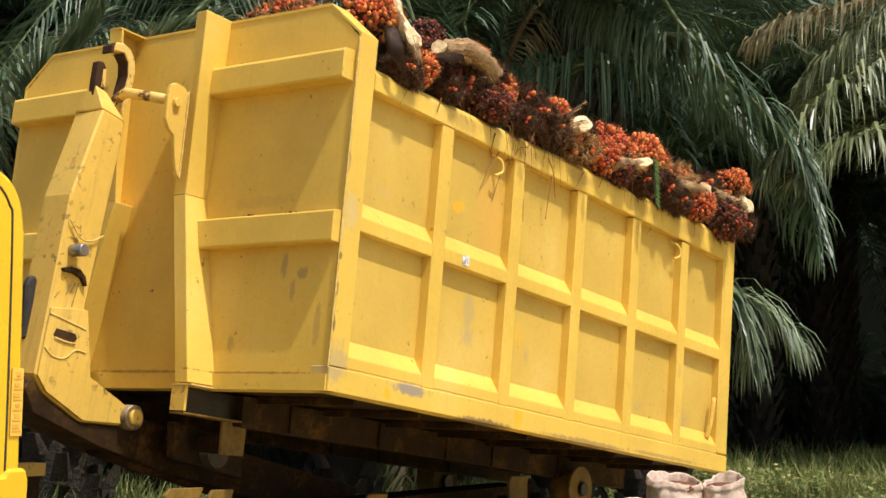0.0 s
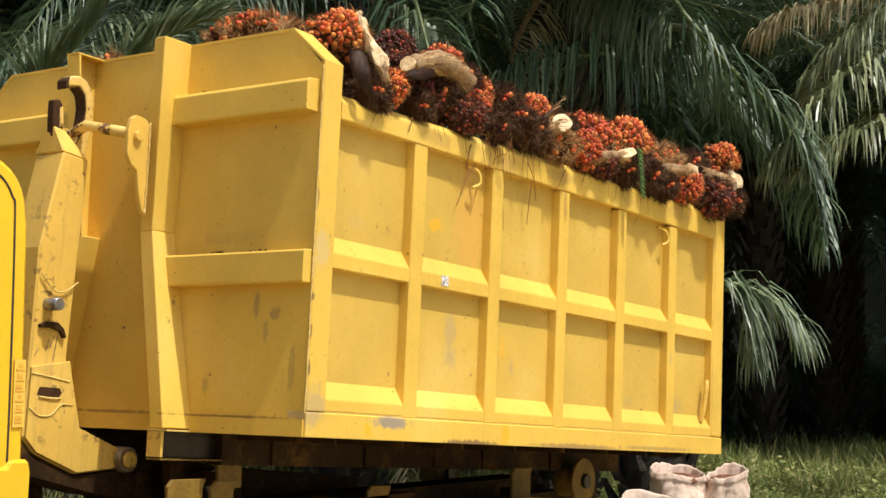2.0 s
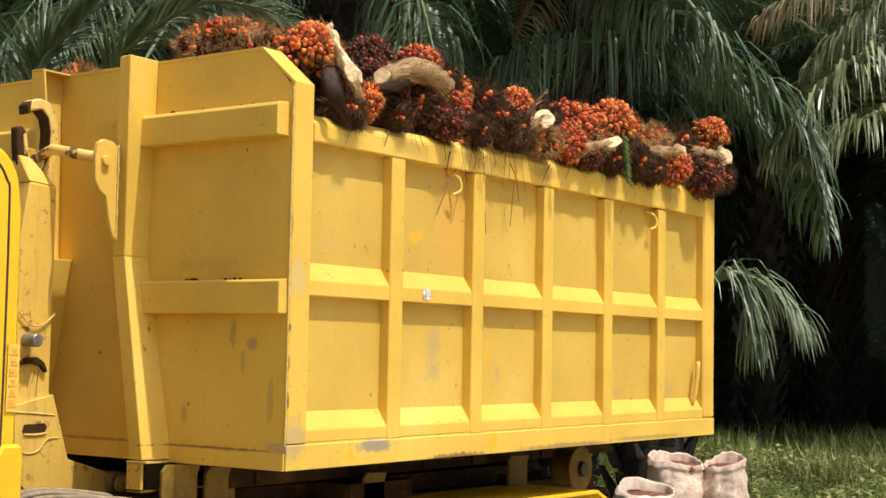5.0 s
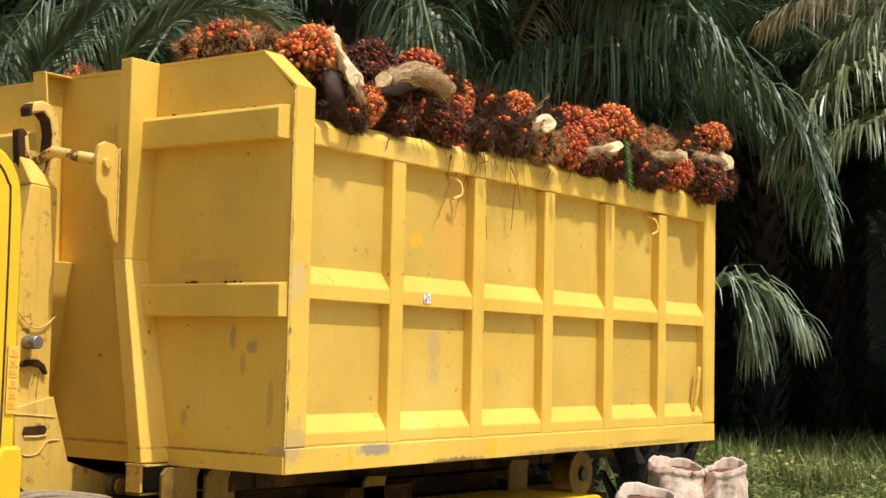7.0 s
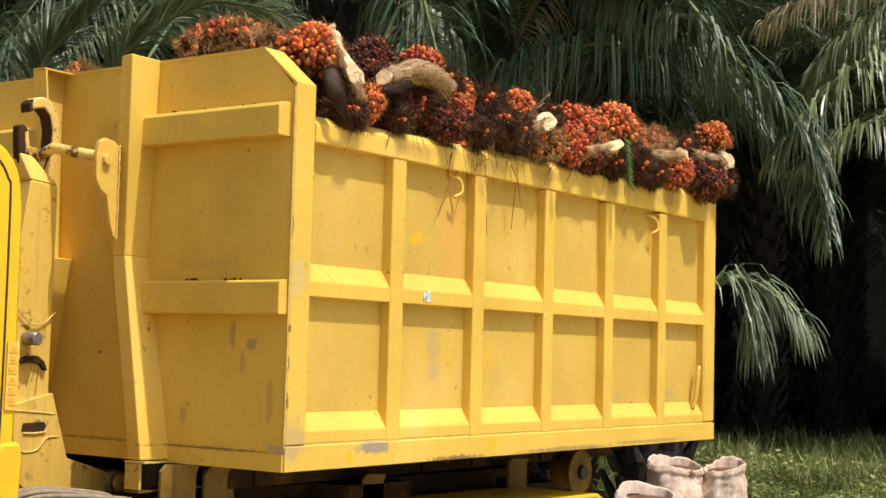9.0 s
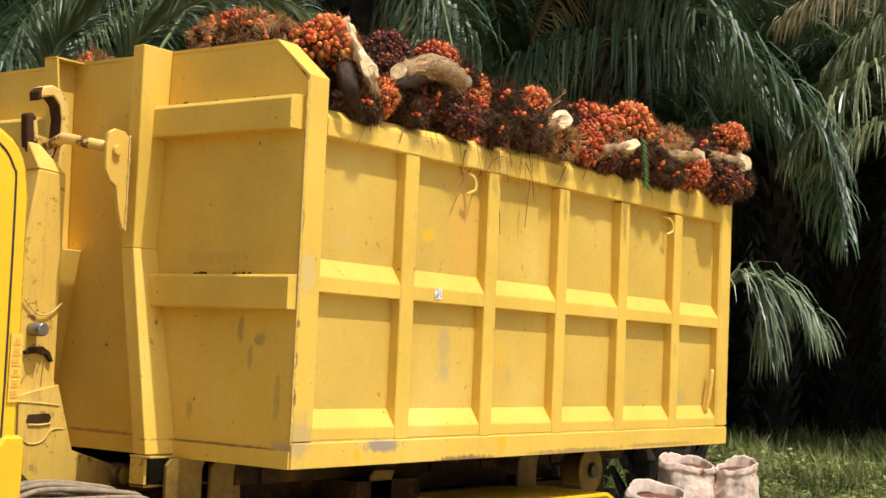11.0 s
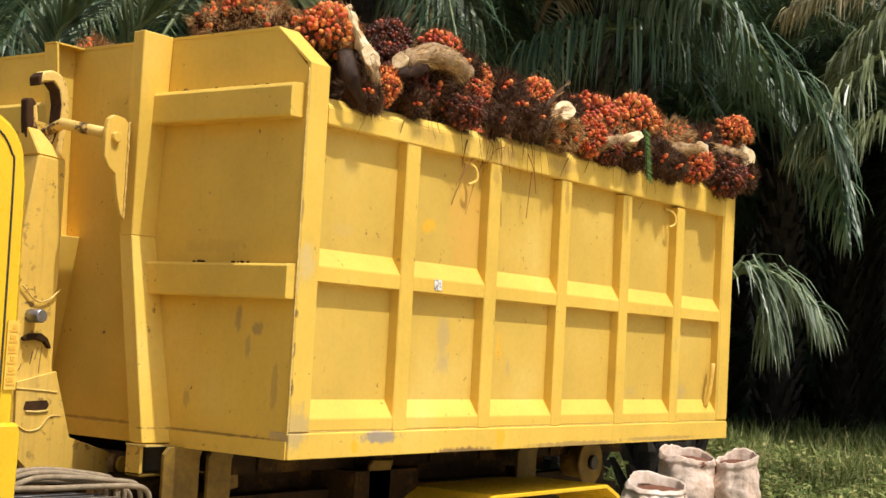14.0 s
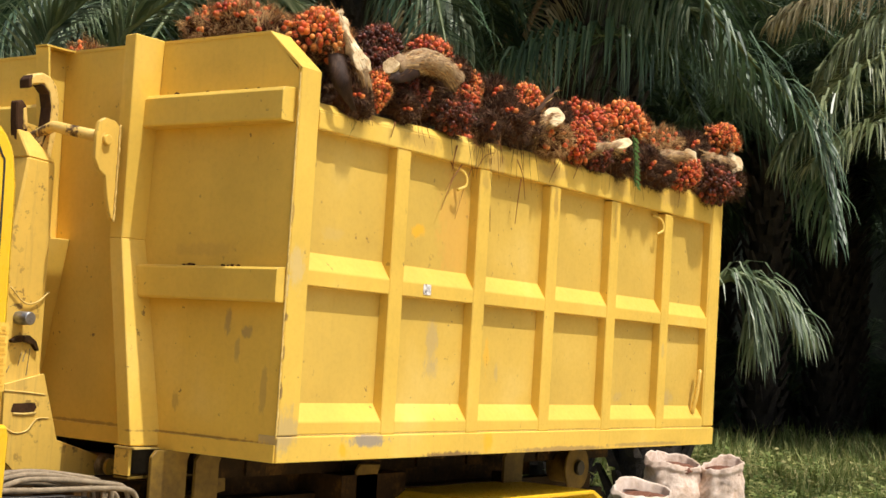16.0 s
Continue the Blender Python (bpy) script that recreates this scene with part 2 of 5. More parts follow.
core_mat = mottled("bunch_core", [(0.36, (0.012, 0.005, 0.003)), (0.55, (0.075, 0.025, 0.010)), (0.72, (0.24, 0.11, 0.04))], 16, 0.95, 0.8, 0.02, spec=0.08)
stalk_mat = mottled("bunch_stalk", [(0.3, (0.16, 0.09, 0.04)), (0.6, (0.38, 0.25, 0.12)), (0.8, (0.52, 0.38, 0.2))], 10, 0.8, 0.8, 0.01, stretch=(4, 4, 1))
cut_mat = mottled("cut_stalk", [(0.34, (0.36, 0.20, 0.08)), (0.48, (0.68, 0.50, 0.26)), (0.7, (0.85, 0.72, 0.47))], 22, 0.7, 0.3, 0.006)
leaf_mat = varied("palm_leaflets", [(0.15, (0.028, 0.055, 0.026)), (0.5, (0.058, 0.105, 0.048)), (0.78, (0.11, 0.17, 0.08)), (0.95, (0.26, 0.30, 0.18))], 0.42, 0.45, True, 0.6, 0.18)
dry_leaf = varied("dry_palm_leaflets", [(0.2, (0.22, 0.18, 0.09)), (0.6, (0.40, 0.34, 0.18)), (0.9, (0.55, 0.47, 0.28))], 0.6, 0.3, True, 0.6, 0.2)
# olive leaflets, paled to carry the sunlight that falls on them
olive_leaf = varied("yellowing_palm_leaflets", [(0.15, (0.07, 0.09, 0.035)), (0.5, (0.17, 0.20, 0.085)), (0.85, (0.36, 0.38, 0.20))], 0.38, 0.5, True, 0.6, 0.25)
# paler copy of the leaflets; sunlight on the fronds is in its colour
sunlit_leaf = varied("dusty_palm_leaflets", [(0.15, (0.07, 0.11, 0.05)), (0.5, (0.15, 0.20, 0.105)), (0.85, (0.33, 0.37, 0.23))], 0.42, 0.45, True, 0.6, 0.2)
rachis_mat = mottled("frond_rib", [(0.3, (0.07, 0.10, 0.03)), (0.7, (0.17, 0.20, 0.07))], 3, 0.45, 0.2, 0.01)
# bark darkened to carry the deep shade beneath the crowns
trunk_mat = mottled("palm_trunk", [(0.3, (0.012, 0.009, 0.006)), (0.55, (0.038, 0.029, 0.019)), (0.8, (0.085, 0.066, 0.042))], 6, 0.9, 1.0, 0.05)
grass_mat = varied("grass_blades", [(0.15, (0.09, 0.135, 0.03)), (0.42, (0.20, 0.26, 0.068)), (0.70, (0.40, 0.39, 0.14)), (0.95, (0.68, 0.56, 0.30))], 0.6, 0.3, True, 0.25, 0.25)
soil_mat, _n, _l, _b = material("soil", 0.95, 0.0, 0.2)
_v = object_space(_n, _l)
# yard soil kept pale so it bounces light onto the bin's front
_yard = ramp(_n, _l, noise_tex(_n, _l, _v, 1.5, 7, 0.65), [(0.3, (0.24, 0.20, 0.10)), (0.5, (0.40, 0.335, 0.19)), (0.7, (0.52, 0.44, 0.27))])
# leaf litter, darkened to carry the shade on the plantation floor
_shaded_litter = ramp(_n, _l, noise_tex(_n, _l, _v, 2.5, 7, 0.7), [(0.3, (0.015, 0.014, 0.008)), (0.55, (0.04, 0.038, 0.018)), (0.75, (0.09, 0.07, 0.035))])
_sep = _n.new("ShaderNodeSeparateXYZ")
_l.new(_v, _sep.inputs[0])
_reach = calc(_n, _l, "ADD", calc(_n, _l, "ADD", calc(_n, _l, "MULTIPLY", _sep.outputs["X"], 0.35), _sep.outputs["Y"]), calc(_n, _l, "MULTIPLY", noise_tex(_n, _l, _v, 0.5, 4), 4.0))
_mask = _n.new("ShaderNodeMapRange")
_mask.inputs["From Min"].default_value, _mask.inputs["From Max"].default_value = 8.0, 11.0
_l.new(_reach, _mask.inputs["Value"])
_l.new(mix(_n, _l, _mask.outputs[0], _yard, _shaded_litter), _b.inputs["Base Color"])
bump(_n, _l, _b, noise_tex(_n, _l, _v, 9, 6, 0.7), 0.7, 0.03)
# near-black tone of the backdrop sheet; shade between the palms is in it
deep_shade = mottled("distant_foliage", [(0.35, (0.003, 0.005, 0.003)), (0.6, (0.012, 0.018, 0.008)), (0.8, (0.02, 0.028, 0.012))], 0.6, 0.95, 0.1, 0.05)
sack_mat = mottled("woven_sack", [(0.30, (0.30, 0.17, 0.10)), (0.44, (0.56, 0.40, 0.29)), (0.62, (0.72, 0.58, 0.47))], 6, 0.6, 0.8, 0.02)
sack_green, _n, _l, _b = material("printed_sack", 0.6)
_v = object_space(_n, _l)
_cloth = ramp(_n, _l, noise_tex(_n, _l, _v, 4, 6, 0.65), [(0.28, (0.40, 0.27, 0.17)), (0.5, (0.62, 0.50, 0.40)), (0.75, (0.76, 0.68, 0.60))])
_l.new(mix(_n, _l, calc(_n, _l, "MULTIPLY", patch(_n, _l, (-0.10, -0.25, 0.36), (0.16, 0.16, 0.09), noise_tex(_n, _l, _v, 14, 4)), 0.8), _cloth, (0.16, 0.36, 0.29)), _b.inputs["Base Color"])
bump(_n, _l, _b, noise_tex(_n, _l, _v, 25, 5), 0.5, 0.01)
loose_mat = mottled("loose_fruit", [(0.3, (0.10, 0.03, 0.015)), (0.6, (0.26, 0.10, 0.05)), (0.8, (0.42, 0.22, 0.12))], 30, 0.7, 1.0, 0.03)
ink = mottled("faded_red_ink", [(0.3, (0.60, 0.30, 0.03)), (0.7, (0.72, 0.42, 0.05))], 40, 0.6, 0.1, 0.001)
decal_pale = mottled("faded_decal", [(0.3, (0.74, 0.44, 0.05)), (0.7, (0.80, 0.52, 0.10))], 30, 0.5, 0.1, 0.001)


# ---- building helpers ----
def part(name, bm, mat, parent=None, label=""):
    me = bpy.data.meshes.new(name)
    bm.to_mesh(me)
    bm.free()
    me.materials.append(mat)
    ob = new(name, me)
    ob.parent = parent
    return tagged(ob, label)


def thing(name, label, category, m=None, group="", kind=""):
    ob = new(name)
    if m is not None:
        ob.matrix_basis = m
    return tagged(ob, label, category, group, kind)


def soften(bm, width, segments=1):
    if width:
        bmesh.ops.bevel(bm, geom=[e for e in bm.edges if len(e.link_faces) == 2 and e.calc_face_angle() > 0.4], offset=width, segments=segments, affect="EDGES", clamp_overlap=True)
    return bm


def box(lo, hi, r=0.004, bm=None):
    own = bm is None
    bm = bm or bmesh.new()
    xs, ys, zs = zip(lo, hi)
    v = [bm.verts.new((x, y, z)) for x in xs for y in ys for z in zs]
    for q in ((0, 1, 3, 2), (4, 6, 7, 5), (0, 4, 5, 1), (2, 3, 7, 6), (0, 2, 6, 4), (1, 5, 7, 3)):
        bm.faces.new([v[i] for i in q])
    return soften(bm, r) if own else bm


def prism(points, axis, a, b, r=0.004, bm=None):
    """A polygon of (u, v) pairs pushed along an axis from a to b. x: (y, z), y: (x, z), z: (x, y)."""
    own = bm is None
    bm = bm or bmesh.new()

    def put(u, v, w):
        return {"x": (w, u, v), "y": (u, w, v), "z": (u, v, w)}[axis]
    one = [bm.verts.new(put(u, v, a)) for u, v in points]
    two = [bm.verts.new(put(u, v, b)) for u, v in points]
    fs = [bm.faces.new(one), bm.faces.new(two)]
    for i in range(len(points)):
        j = (i + 1) % len(points)
        fs.append(bm.faces.new((one[i], one[j], two[j], two[i])))
    bmesh.ops.recalc_face_normals(bm, faces=fs)
    return soften(bm, r) if own else bm


def hull(lower, upper, r=0.004):
    """A closed body between two rings of equal length."""
    bm = bmesh.new()
    one = [bm.verts.new(p) for p in lower]
    two = [bm.verts.new(p) for p in upper]
    bm.faces.new(one)
    bm.faces.new(two)
    for i in range(len(one)):
        j = (i + 1) % len(one)
        bm.faces.new((one[i], one[j], two[j], two[i]))
    bmesh.ops.recalc_face_normals(bm, faces=bm.faces[:])
    return soften(bm, r)


def cylinder(p, q, r1, r2=None, sides=20, r=0.0, bm=None):
    own = bm is None
    bm = bm or bmesh.new()
    p, q = Vector(p), Vector(q)
    r2 = r1 if r2 is None else r2
    m = (q - p).to_track_quat("Z", "Y").to_matrix().to_4x4()
    m.translation = (p + q) / 2
    bmesh.ops.create_cone(bm, cap_ends=True, segments=sides, radius1=r1, radius2=r2, depth=(q - p).length, matrix=m)
    if own:
        for f in bm.faces:
            f.smooth = len(f.verts) == 4
        soften(bm, r)
    return bm


def tube(path, radius, sides=8, bm=None, taper=1.0):
    bm = bm or bmesh.new()
    pts = [Vector(p) for p in path]
    rings = []
    for i, p in enumerate(pts):
        d = (pts[min(i + 1, len(pts) - 1)] - pts[max(i - 1, 0)]).normalized()
        u = d.cross(Vector((0.13, 0.37, 0.92))).normalized()
        w = d.cross(u)
        k = radius * (1 + (taper - 1) * i / (len(pts) - 1))
        rings.append([bm.verts.new(p + k * (math.cos(a) * u + math.sin(a) * w)) for a in (2 * math.pi * j / sides for j in range(sides))])
    for a, b in zip(rings, rings[1:]):
        for j in range(sides):
            bm.faces.new((a[j], a[(j + 1) % sides], b[(j + 1) % sides], b[j])).smooth = True
    bm.faces.new(rings[0][::-1])
    bm.faces.new(rings[-1])
    return bm


def curve(ctrl, steps=16):
    """A smooth path through control points."""
    c = [Vector(p) for p in ctrl]
    c = [2 * c[0] - c[1], *c, 2 * c[-1] - c[-2]]
    out = []
    for i in range(1, len(c) - 2):
        for s in range(steps):
            t = s / steps
            a, b, d, e = c[i - 1:i + 3]
            out.append(0.5 * (2 * b + (d - a) * t + (2 * a - 5 * b + 4 * d - e) * t * t + (3 * b - a - 3 * d + e) * t ** 3))
    return out + [c[-2]]


def bead(path_a, path_b, rng, r=0.004):
    """A lumpy weld along a straight seam."""
    a, b = Vector(path_a), Vector(path_b)
    k = max(6, int((b - a).length / 0.012))
    bm = tube([a.lerp(b, i / k) for i in range(k + 1)], r, 5)
    for v in bm.verts:
        v.co += Vector((rng.uniform(-1, 1), rng.uniform(-1, 1), rng.uniform(-1, 1))) * r * 0.55
    return bm


# ---- ground ----
def ground():
    bm = bmesh.new()
    rng = random.Random(4)
    xs = [-400, -60, -20, -8, 0, 8, 16, 24, 32, 45, 70, 140, 400]
    grid = [[bm.verts.new((x, y, noise.noise(Vector((x * 0.15, y * 0.15, 0))) * 0.10 if -9 < x < 50 and -9 < y < 50 else 0)) for y in xs] for x in xs]
    for i in range(len(xs) - 1):
        for j in range(len(xs) - 1):
            bm.faces.new((grid[i][j], grid[i + 1][j], grid[i + 1][j + 1], grid[i][j + 1]))
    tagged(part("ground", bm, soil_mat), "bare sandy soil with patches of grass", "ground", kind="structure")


ground()
# ---- the hooklift bin, in its own space: x to its rear, y across, z up from its lower edge ----
LONG, WIDE, TOP, CREST, SIDE_N, SIDE_F, DEEP = 4.357, 2.4, 1.689, 1.858, 1.56, 1.665, 0.06
RIBS = [0.716 + 0.70 * k for k in range(5)]
BAYS = list(zip([0.13] + [x + 0.105 for x in RIBS], RIBS + [4.19]))
hooklift_bin = thing("hooklift_bin", "yellow ribbed steel hooklift bin heaped with palm fruit", "container", pose(0, 0, 1.12))


def side_height(x):
    return SIDE_N + (SIDE_F - SIDE_N) * x / LONG


def bin_side(flip):
    """One long side: panel, ribs, shelf rails, sill and top rail; the far one is the mirror of the near one."""
    f = (lambda y: WIDE - y) if flip else (lambda y: y)
    rng = random.Random(7)
    bin_part = lambda name, bm, mat, label="": part(name, bm, mat, hooklift_bin, label)
    bin_part("side_panel", prism([(0.1, 0.02), (4.25, 0.02), (4.25, side_height(4.25) - 0.03), (0.1, side_height(0.1) - 0.03)], "y", f(DEEP), f(DEEP + 0.012), 0), yellow_side)
    bin_part("sill", prism([(f(0), 0.0), (f(0), 0.108), (f(0.012), 0.113), (f(DEEP + 0.05), 0.113), (f(DEEP + 0.05), 0.0)], "x", 0.0, LONG, 0.003), yellow_sill, "yellow sill with scraped grey patches")
    top = bmesh.new()
    ends = []
    for x in (0.128, 4.192):
        h = side_height(x)
        low = 1.437 if x < 1 else 1.455
        ends.append([top.verts.new((x, f(y), z)) for y, z in ((0.0, low), (0.0, h - 0.045), (0.045, h), (DEEP + 0.05, h), (DEEP + 0.05, low + 0.01))])
    top.faces.new(ends[0])
    top.faces.new(ends[1])
    for i in range(5):
        top.faces.new((ends[0][i], ends[0][(i + 1) % 5], ends[1][(i + 1) % 5], ends[1][i]))
    bmesh.ops.recalc_face_normals(top, faces=top.faces[:])
    bin_part("top_rail", soften(top, 0.006, 2), yellow_sill)
    for x in RIBS:
        bin_part("rib", prism([(x, f(0.004)), (x + 0.105, f(0.004)), (x + 0.105, f(DEEP + 0.004)), (x, f(DEEP + 0.004))], "z", 0.11, 1.445, 0.005), yellow_post)
    for a, b in BAYS:
        for top_z, lip, low in ((0.912, 0.826, 0.758), (0.256, 0.170, 0.117)):
            q = [(f(DEEP + 0.004), top_z), (f(0.008), lip), (f(0.008), low), (f(DEEP + 0.004), low)]
            bin_part("shelf_rail", prism(q, "x", a - 0.002, b + 0.002, 0.004), yellow)
        # a lip of weld between sill and lower rail
        bin_part("weld", bead((a, f(0.012), 0.115), (b, f(0.012), 0.115), rng, 0.0035), weld)
    bin_part("rear_post", prism([(4.19, f(0.0)), (LONG, f(0.0)), (LONG, f(0.12)), (4.19, f(0.12))], "z", 0.115, SIDE_F + 0.008, 0.012), yellow_post)


bin_side(False)
bin_side(True)


def bin_front():
    bp = lambda name, bm, mat, label="": part(name, bm, mat, hooklift_bin, label)
    rng = random.Random(11)
    # sheet between posts; the crest's flanges and the corner posts give it its thickness
    bp("front_panel", prism([(0.02, 0.02), (WIDE - 0.02, 0.02), (WIDE - 0.02, TOP - 0.02), (WIDE - 0.2, CREST - 0.006), (0.2, CREST - 0.006), (0.02, TOP - 0.02)], "x", 0.004, 0.014, 0), yellow_front)
    bp("front_sill", box((-0.008, 0.012, 0.0), (0.1, WIDE - 0.012, 0.075), 0.003), yellow_front)
    for f in (lambda y: y, lambda y: WIDE - y):
        bp("corner_post", prism([(0.0, f(0.0)), (0.13, f(0.0)), (0.13, f(0.05)), (0.02, f(0.05)), (0.0, f(0.012))], "z", 0.1145, TOP, 0.004), yellow_post, "yellow corner post with chipped edges")
        bp("crest_flange", prism([(f(0.0), TOP - 0.004), (f(0.2), CREST), (f(0.205), CREST - 0.014), (f(0.006), TOP - 0.018)], "x", 0.0, 0.13, 0.002), yellow_post)
        bp("rail", prism([(-0.078, 1.446), (-0.082, 1.456), (-0.082, 1.574), (-0.070, 1.590), (0.006, 1.598), (0.006, 1.446)], "y", f(0.028), f(0.87), 0.002), yellow)
        bp("rail", prism([(-0.056, 0.674), (-0.060, 0.684), (-0.060, 0.812), (-0.050, 0.821), (0.006, 0.826), (0.006, 0.674)], "y", f(0.014), f(0.93), 0.002), yellow)
        # upright that carries the hook bar: straight above the bend, splayed outwards below it
        a = [(-0.175, f(0.853)), (-0.165, f(0.935)), (0.006, f(0.935)), (0.006, f(0.853))]
        k = [(-0.122, f(0.905)), (-0.118, f(0.995)), (0.006, f(0.995)), (0.006, f(0.885))]
        g = [(-0.148, f(0.720)), (-0.145, f(0.806)), (0.006, f(0.812)), (0.006, f(0.690))]
        if f(0) == 0:
            bp("upright", hull([(x, y, 0.935) for x, y in k], [(x, y, CREST + 0.002) for x, y in a], 0.004), yellow_front)
        else:
            # the other one is a channel, open towards the near side
            front = lambda ring: [ring[0], ring[1], (ring[1][0] + 0.012, ring[1][1]), (ring[0][0] + 0.012, ring[0][1])]
            web = lambda ring: [(ring[0][0] + 0.012, ring[0][1]), ring[3], (ring[3][0], ring[3][1] - 0.012), (ring[0][0] + 0.012, ring[0][1] - 0.012)]
            for flange in (front, web):
                bp("upright", hull([(x, y, 0.935) for x, y in flange(k)], [(x, y, CREST - 0.012) for x, y in flange(a)], 0.002), yellow_front)
            bp("upright_cap", box((-0.175, f(0.935), CREST - 0.0115), (0.006, f(0.853), CREST - 0.0035), 0.002), yellow)
        bp("upright_foot", hull([(x, y, 0.014) for x, y in g], [(x, y, 0.935) for x, y in k], 0.004), yellow_front)
        bp("foot_plate", box((-0.155, min(f(0.685), f(0.815)), 0.0), (-0.009, max(f(0.685), f(0.815)), 0.008), 0.002), weld)
        bp("runner_nose", box((-0.152, min(f(0.722), f(0.812)), -0.118), (-0.136, max(f(0.722), f(0.812)), -0.002), 0.003), yellow_arm)
        bp("runner_lip", box((-0.15, min(f(0.722), f(0.812)), -0.132), (0.25, max(f(0.722), f(0.812)), -0.124), 0.002), under)
        # web is near-black: the open channel's shaded inside is in its colour
        bp("runner_web", box((-0.135, min(f(0.775), f(0.805)), -0.119), (0.25, max(f(0.775), f(0.805)), -0.003), 0.002), grease_shade)
        # lug of the hook bar, a drop-shaped plate
        lug = [(-0.172, 1.43), (-0.20, 1.455), (-0.26, 1.462), (-0.292, 1.44), (-0.305, 1.38), (-0.302, 1.27), (-0.275, 1.225), (-0.235, 1.20), (-0.215, 1.10), (-0.19, 1.02), (-0.166, 1.0)]
        bp("lug", prism(lug, "y", f(0.915), f(0.94), 0.003), yellow_arm, "drop-shaped yellow lug plate")
        bp("weld", bead((-0.172, f(0.912), 1.0), (-0.174, f(0.912), 1.44), rng, 0.005), weld)
        bp("bolt", cylinder((-0.25, f(0.895), 1.362), (-0.25, f(0.92), 1.362), 0.026, sides=6, r=0.003), yellow_arm)
    bp("crest_rail", box((0.0, 0.2, CREST - 0.014), (0.13, WIDE - 0.2, CREST), 0.003), yellow)
    bp("hook_bar", tube([(-0.25, 0.92, 1.372), (-0.285, 1.06, 1.398), (-0.315, WIDE / 2, 1.425), (-0.285, WIDE - 1.06, 1.398), (-0.25, WIDE - 0.92, 1.372)], 0.026, 16), bare_hook, "round hook bar worn to bare steel")
    bp("weld", bead((-0.004, 0.006, 0.1), (-0.004, 0.006, 1.66), rng, 0.004), weld)
    # rear end, floor and the two runners with their cross members
    bp("floor_plate", box((0.02, 0.07, 0.012), (LONG - 0.03, WIDE - 0.07, 0.03), 0), dark_steel)
    bp("tailgate", box((LONG - 0.06, 0.1, 0.03), (LONG - 0.02, WIDE - 0.1, 1.55), 0.005), yellow)
    for y in (0.725, WIDE - 0.815):
        bp("runner", box((0.252, y, -0.15), (LONG - 0.1, y + 0.09, -0.002), 0.004), dark_steel, "dark steel runner")
        for x in (0.6, 1.35, 2.0, 2.5, 3.3):
            bp("stiffener", box((x, y - 0.015, -0.145), (x + 0.14, y + 0.105, -0.012), 0.003), dark_steel)
    for k in range(8):
        x = 0.35 + 0.52 * k
        bp("cross_member", prism([(x, 0.01), (x + 0.02, 0.01), (x + 0.02, -0.028), (x, -0.028)], "y", 0.12, WIDE - 0.12, 0.002), dark_steel)
    # latch lever on the last bay and hinge at the rear edge
    bp("latch_lever", tube(curve([(4.075, 0.03, 0.205), (4.09, 0.012, 0.30), (4.12, 0.008, 0.46), (4.15, 0.022, 0.475)], 5), 0.016, 8), yellow_arm, "bent yellow tailgate lever")
    bp("latch_hinge", box((LONG, 0.03, 0.40), (LONG + 0.05, 0.075, 0.53), 0.008), yellow_arm)
    bp("latch_pin", cylinder((LONG + 0.03, 0.05, 0.36), (LONG + 0.03, 0.05, 0.56), 0.013), bare)
    # a torn paper label on the middle rail and two bent tie hooks under the top rail
    bp("label", box((0.985, 0.0045, 0.775), (1.045, 0.0075, 0.825), 0), decal_white, "torn white paper label")
    for x in (1.23, 3.42):
        bp("tie_hook", tube(curve([(x, 0.05, 1.43), (x + 0.05, 0.01, 1.40), (x + 0.055, 0.0, 1.34), (x + 0.01, 0.02, 1.31)], 6), 0.008, 7), yellow, "bent rod tie hook")


bare_hook = mottled("flaking_hook_paint", [(0.36, (0.05, 0.025, 0.010)), (0.43, (0.22, 0.12, 0.04)), (0.47, (0.70, 0.46, 0.11)), (0.8, (0.82, 0.60, 0.22))], 9, 0.55, 0.5, 0.004)
decal_white = mottled("torn_paper", [(0.42, (0.10, 0.08, 0.08)), (0.5, (0.75, 0.72, 0.68)), (0.7, (0.82, 0.8, 0.78))], 45, 0.8, 0.2, 0.001)
bin_front()


# ---- the hook arm and its boom, in the space of the boom's rear pivot ----
hook_arm = thing("hook_arm", "yellow hooklift arm with worn hook and greasy dark boom", "lifting arm", pose(1.95, 0, 0.95))
AY, BY = 1.2, 1.40


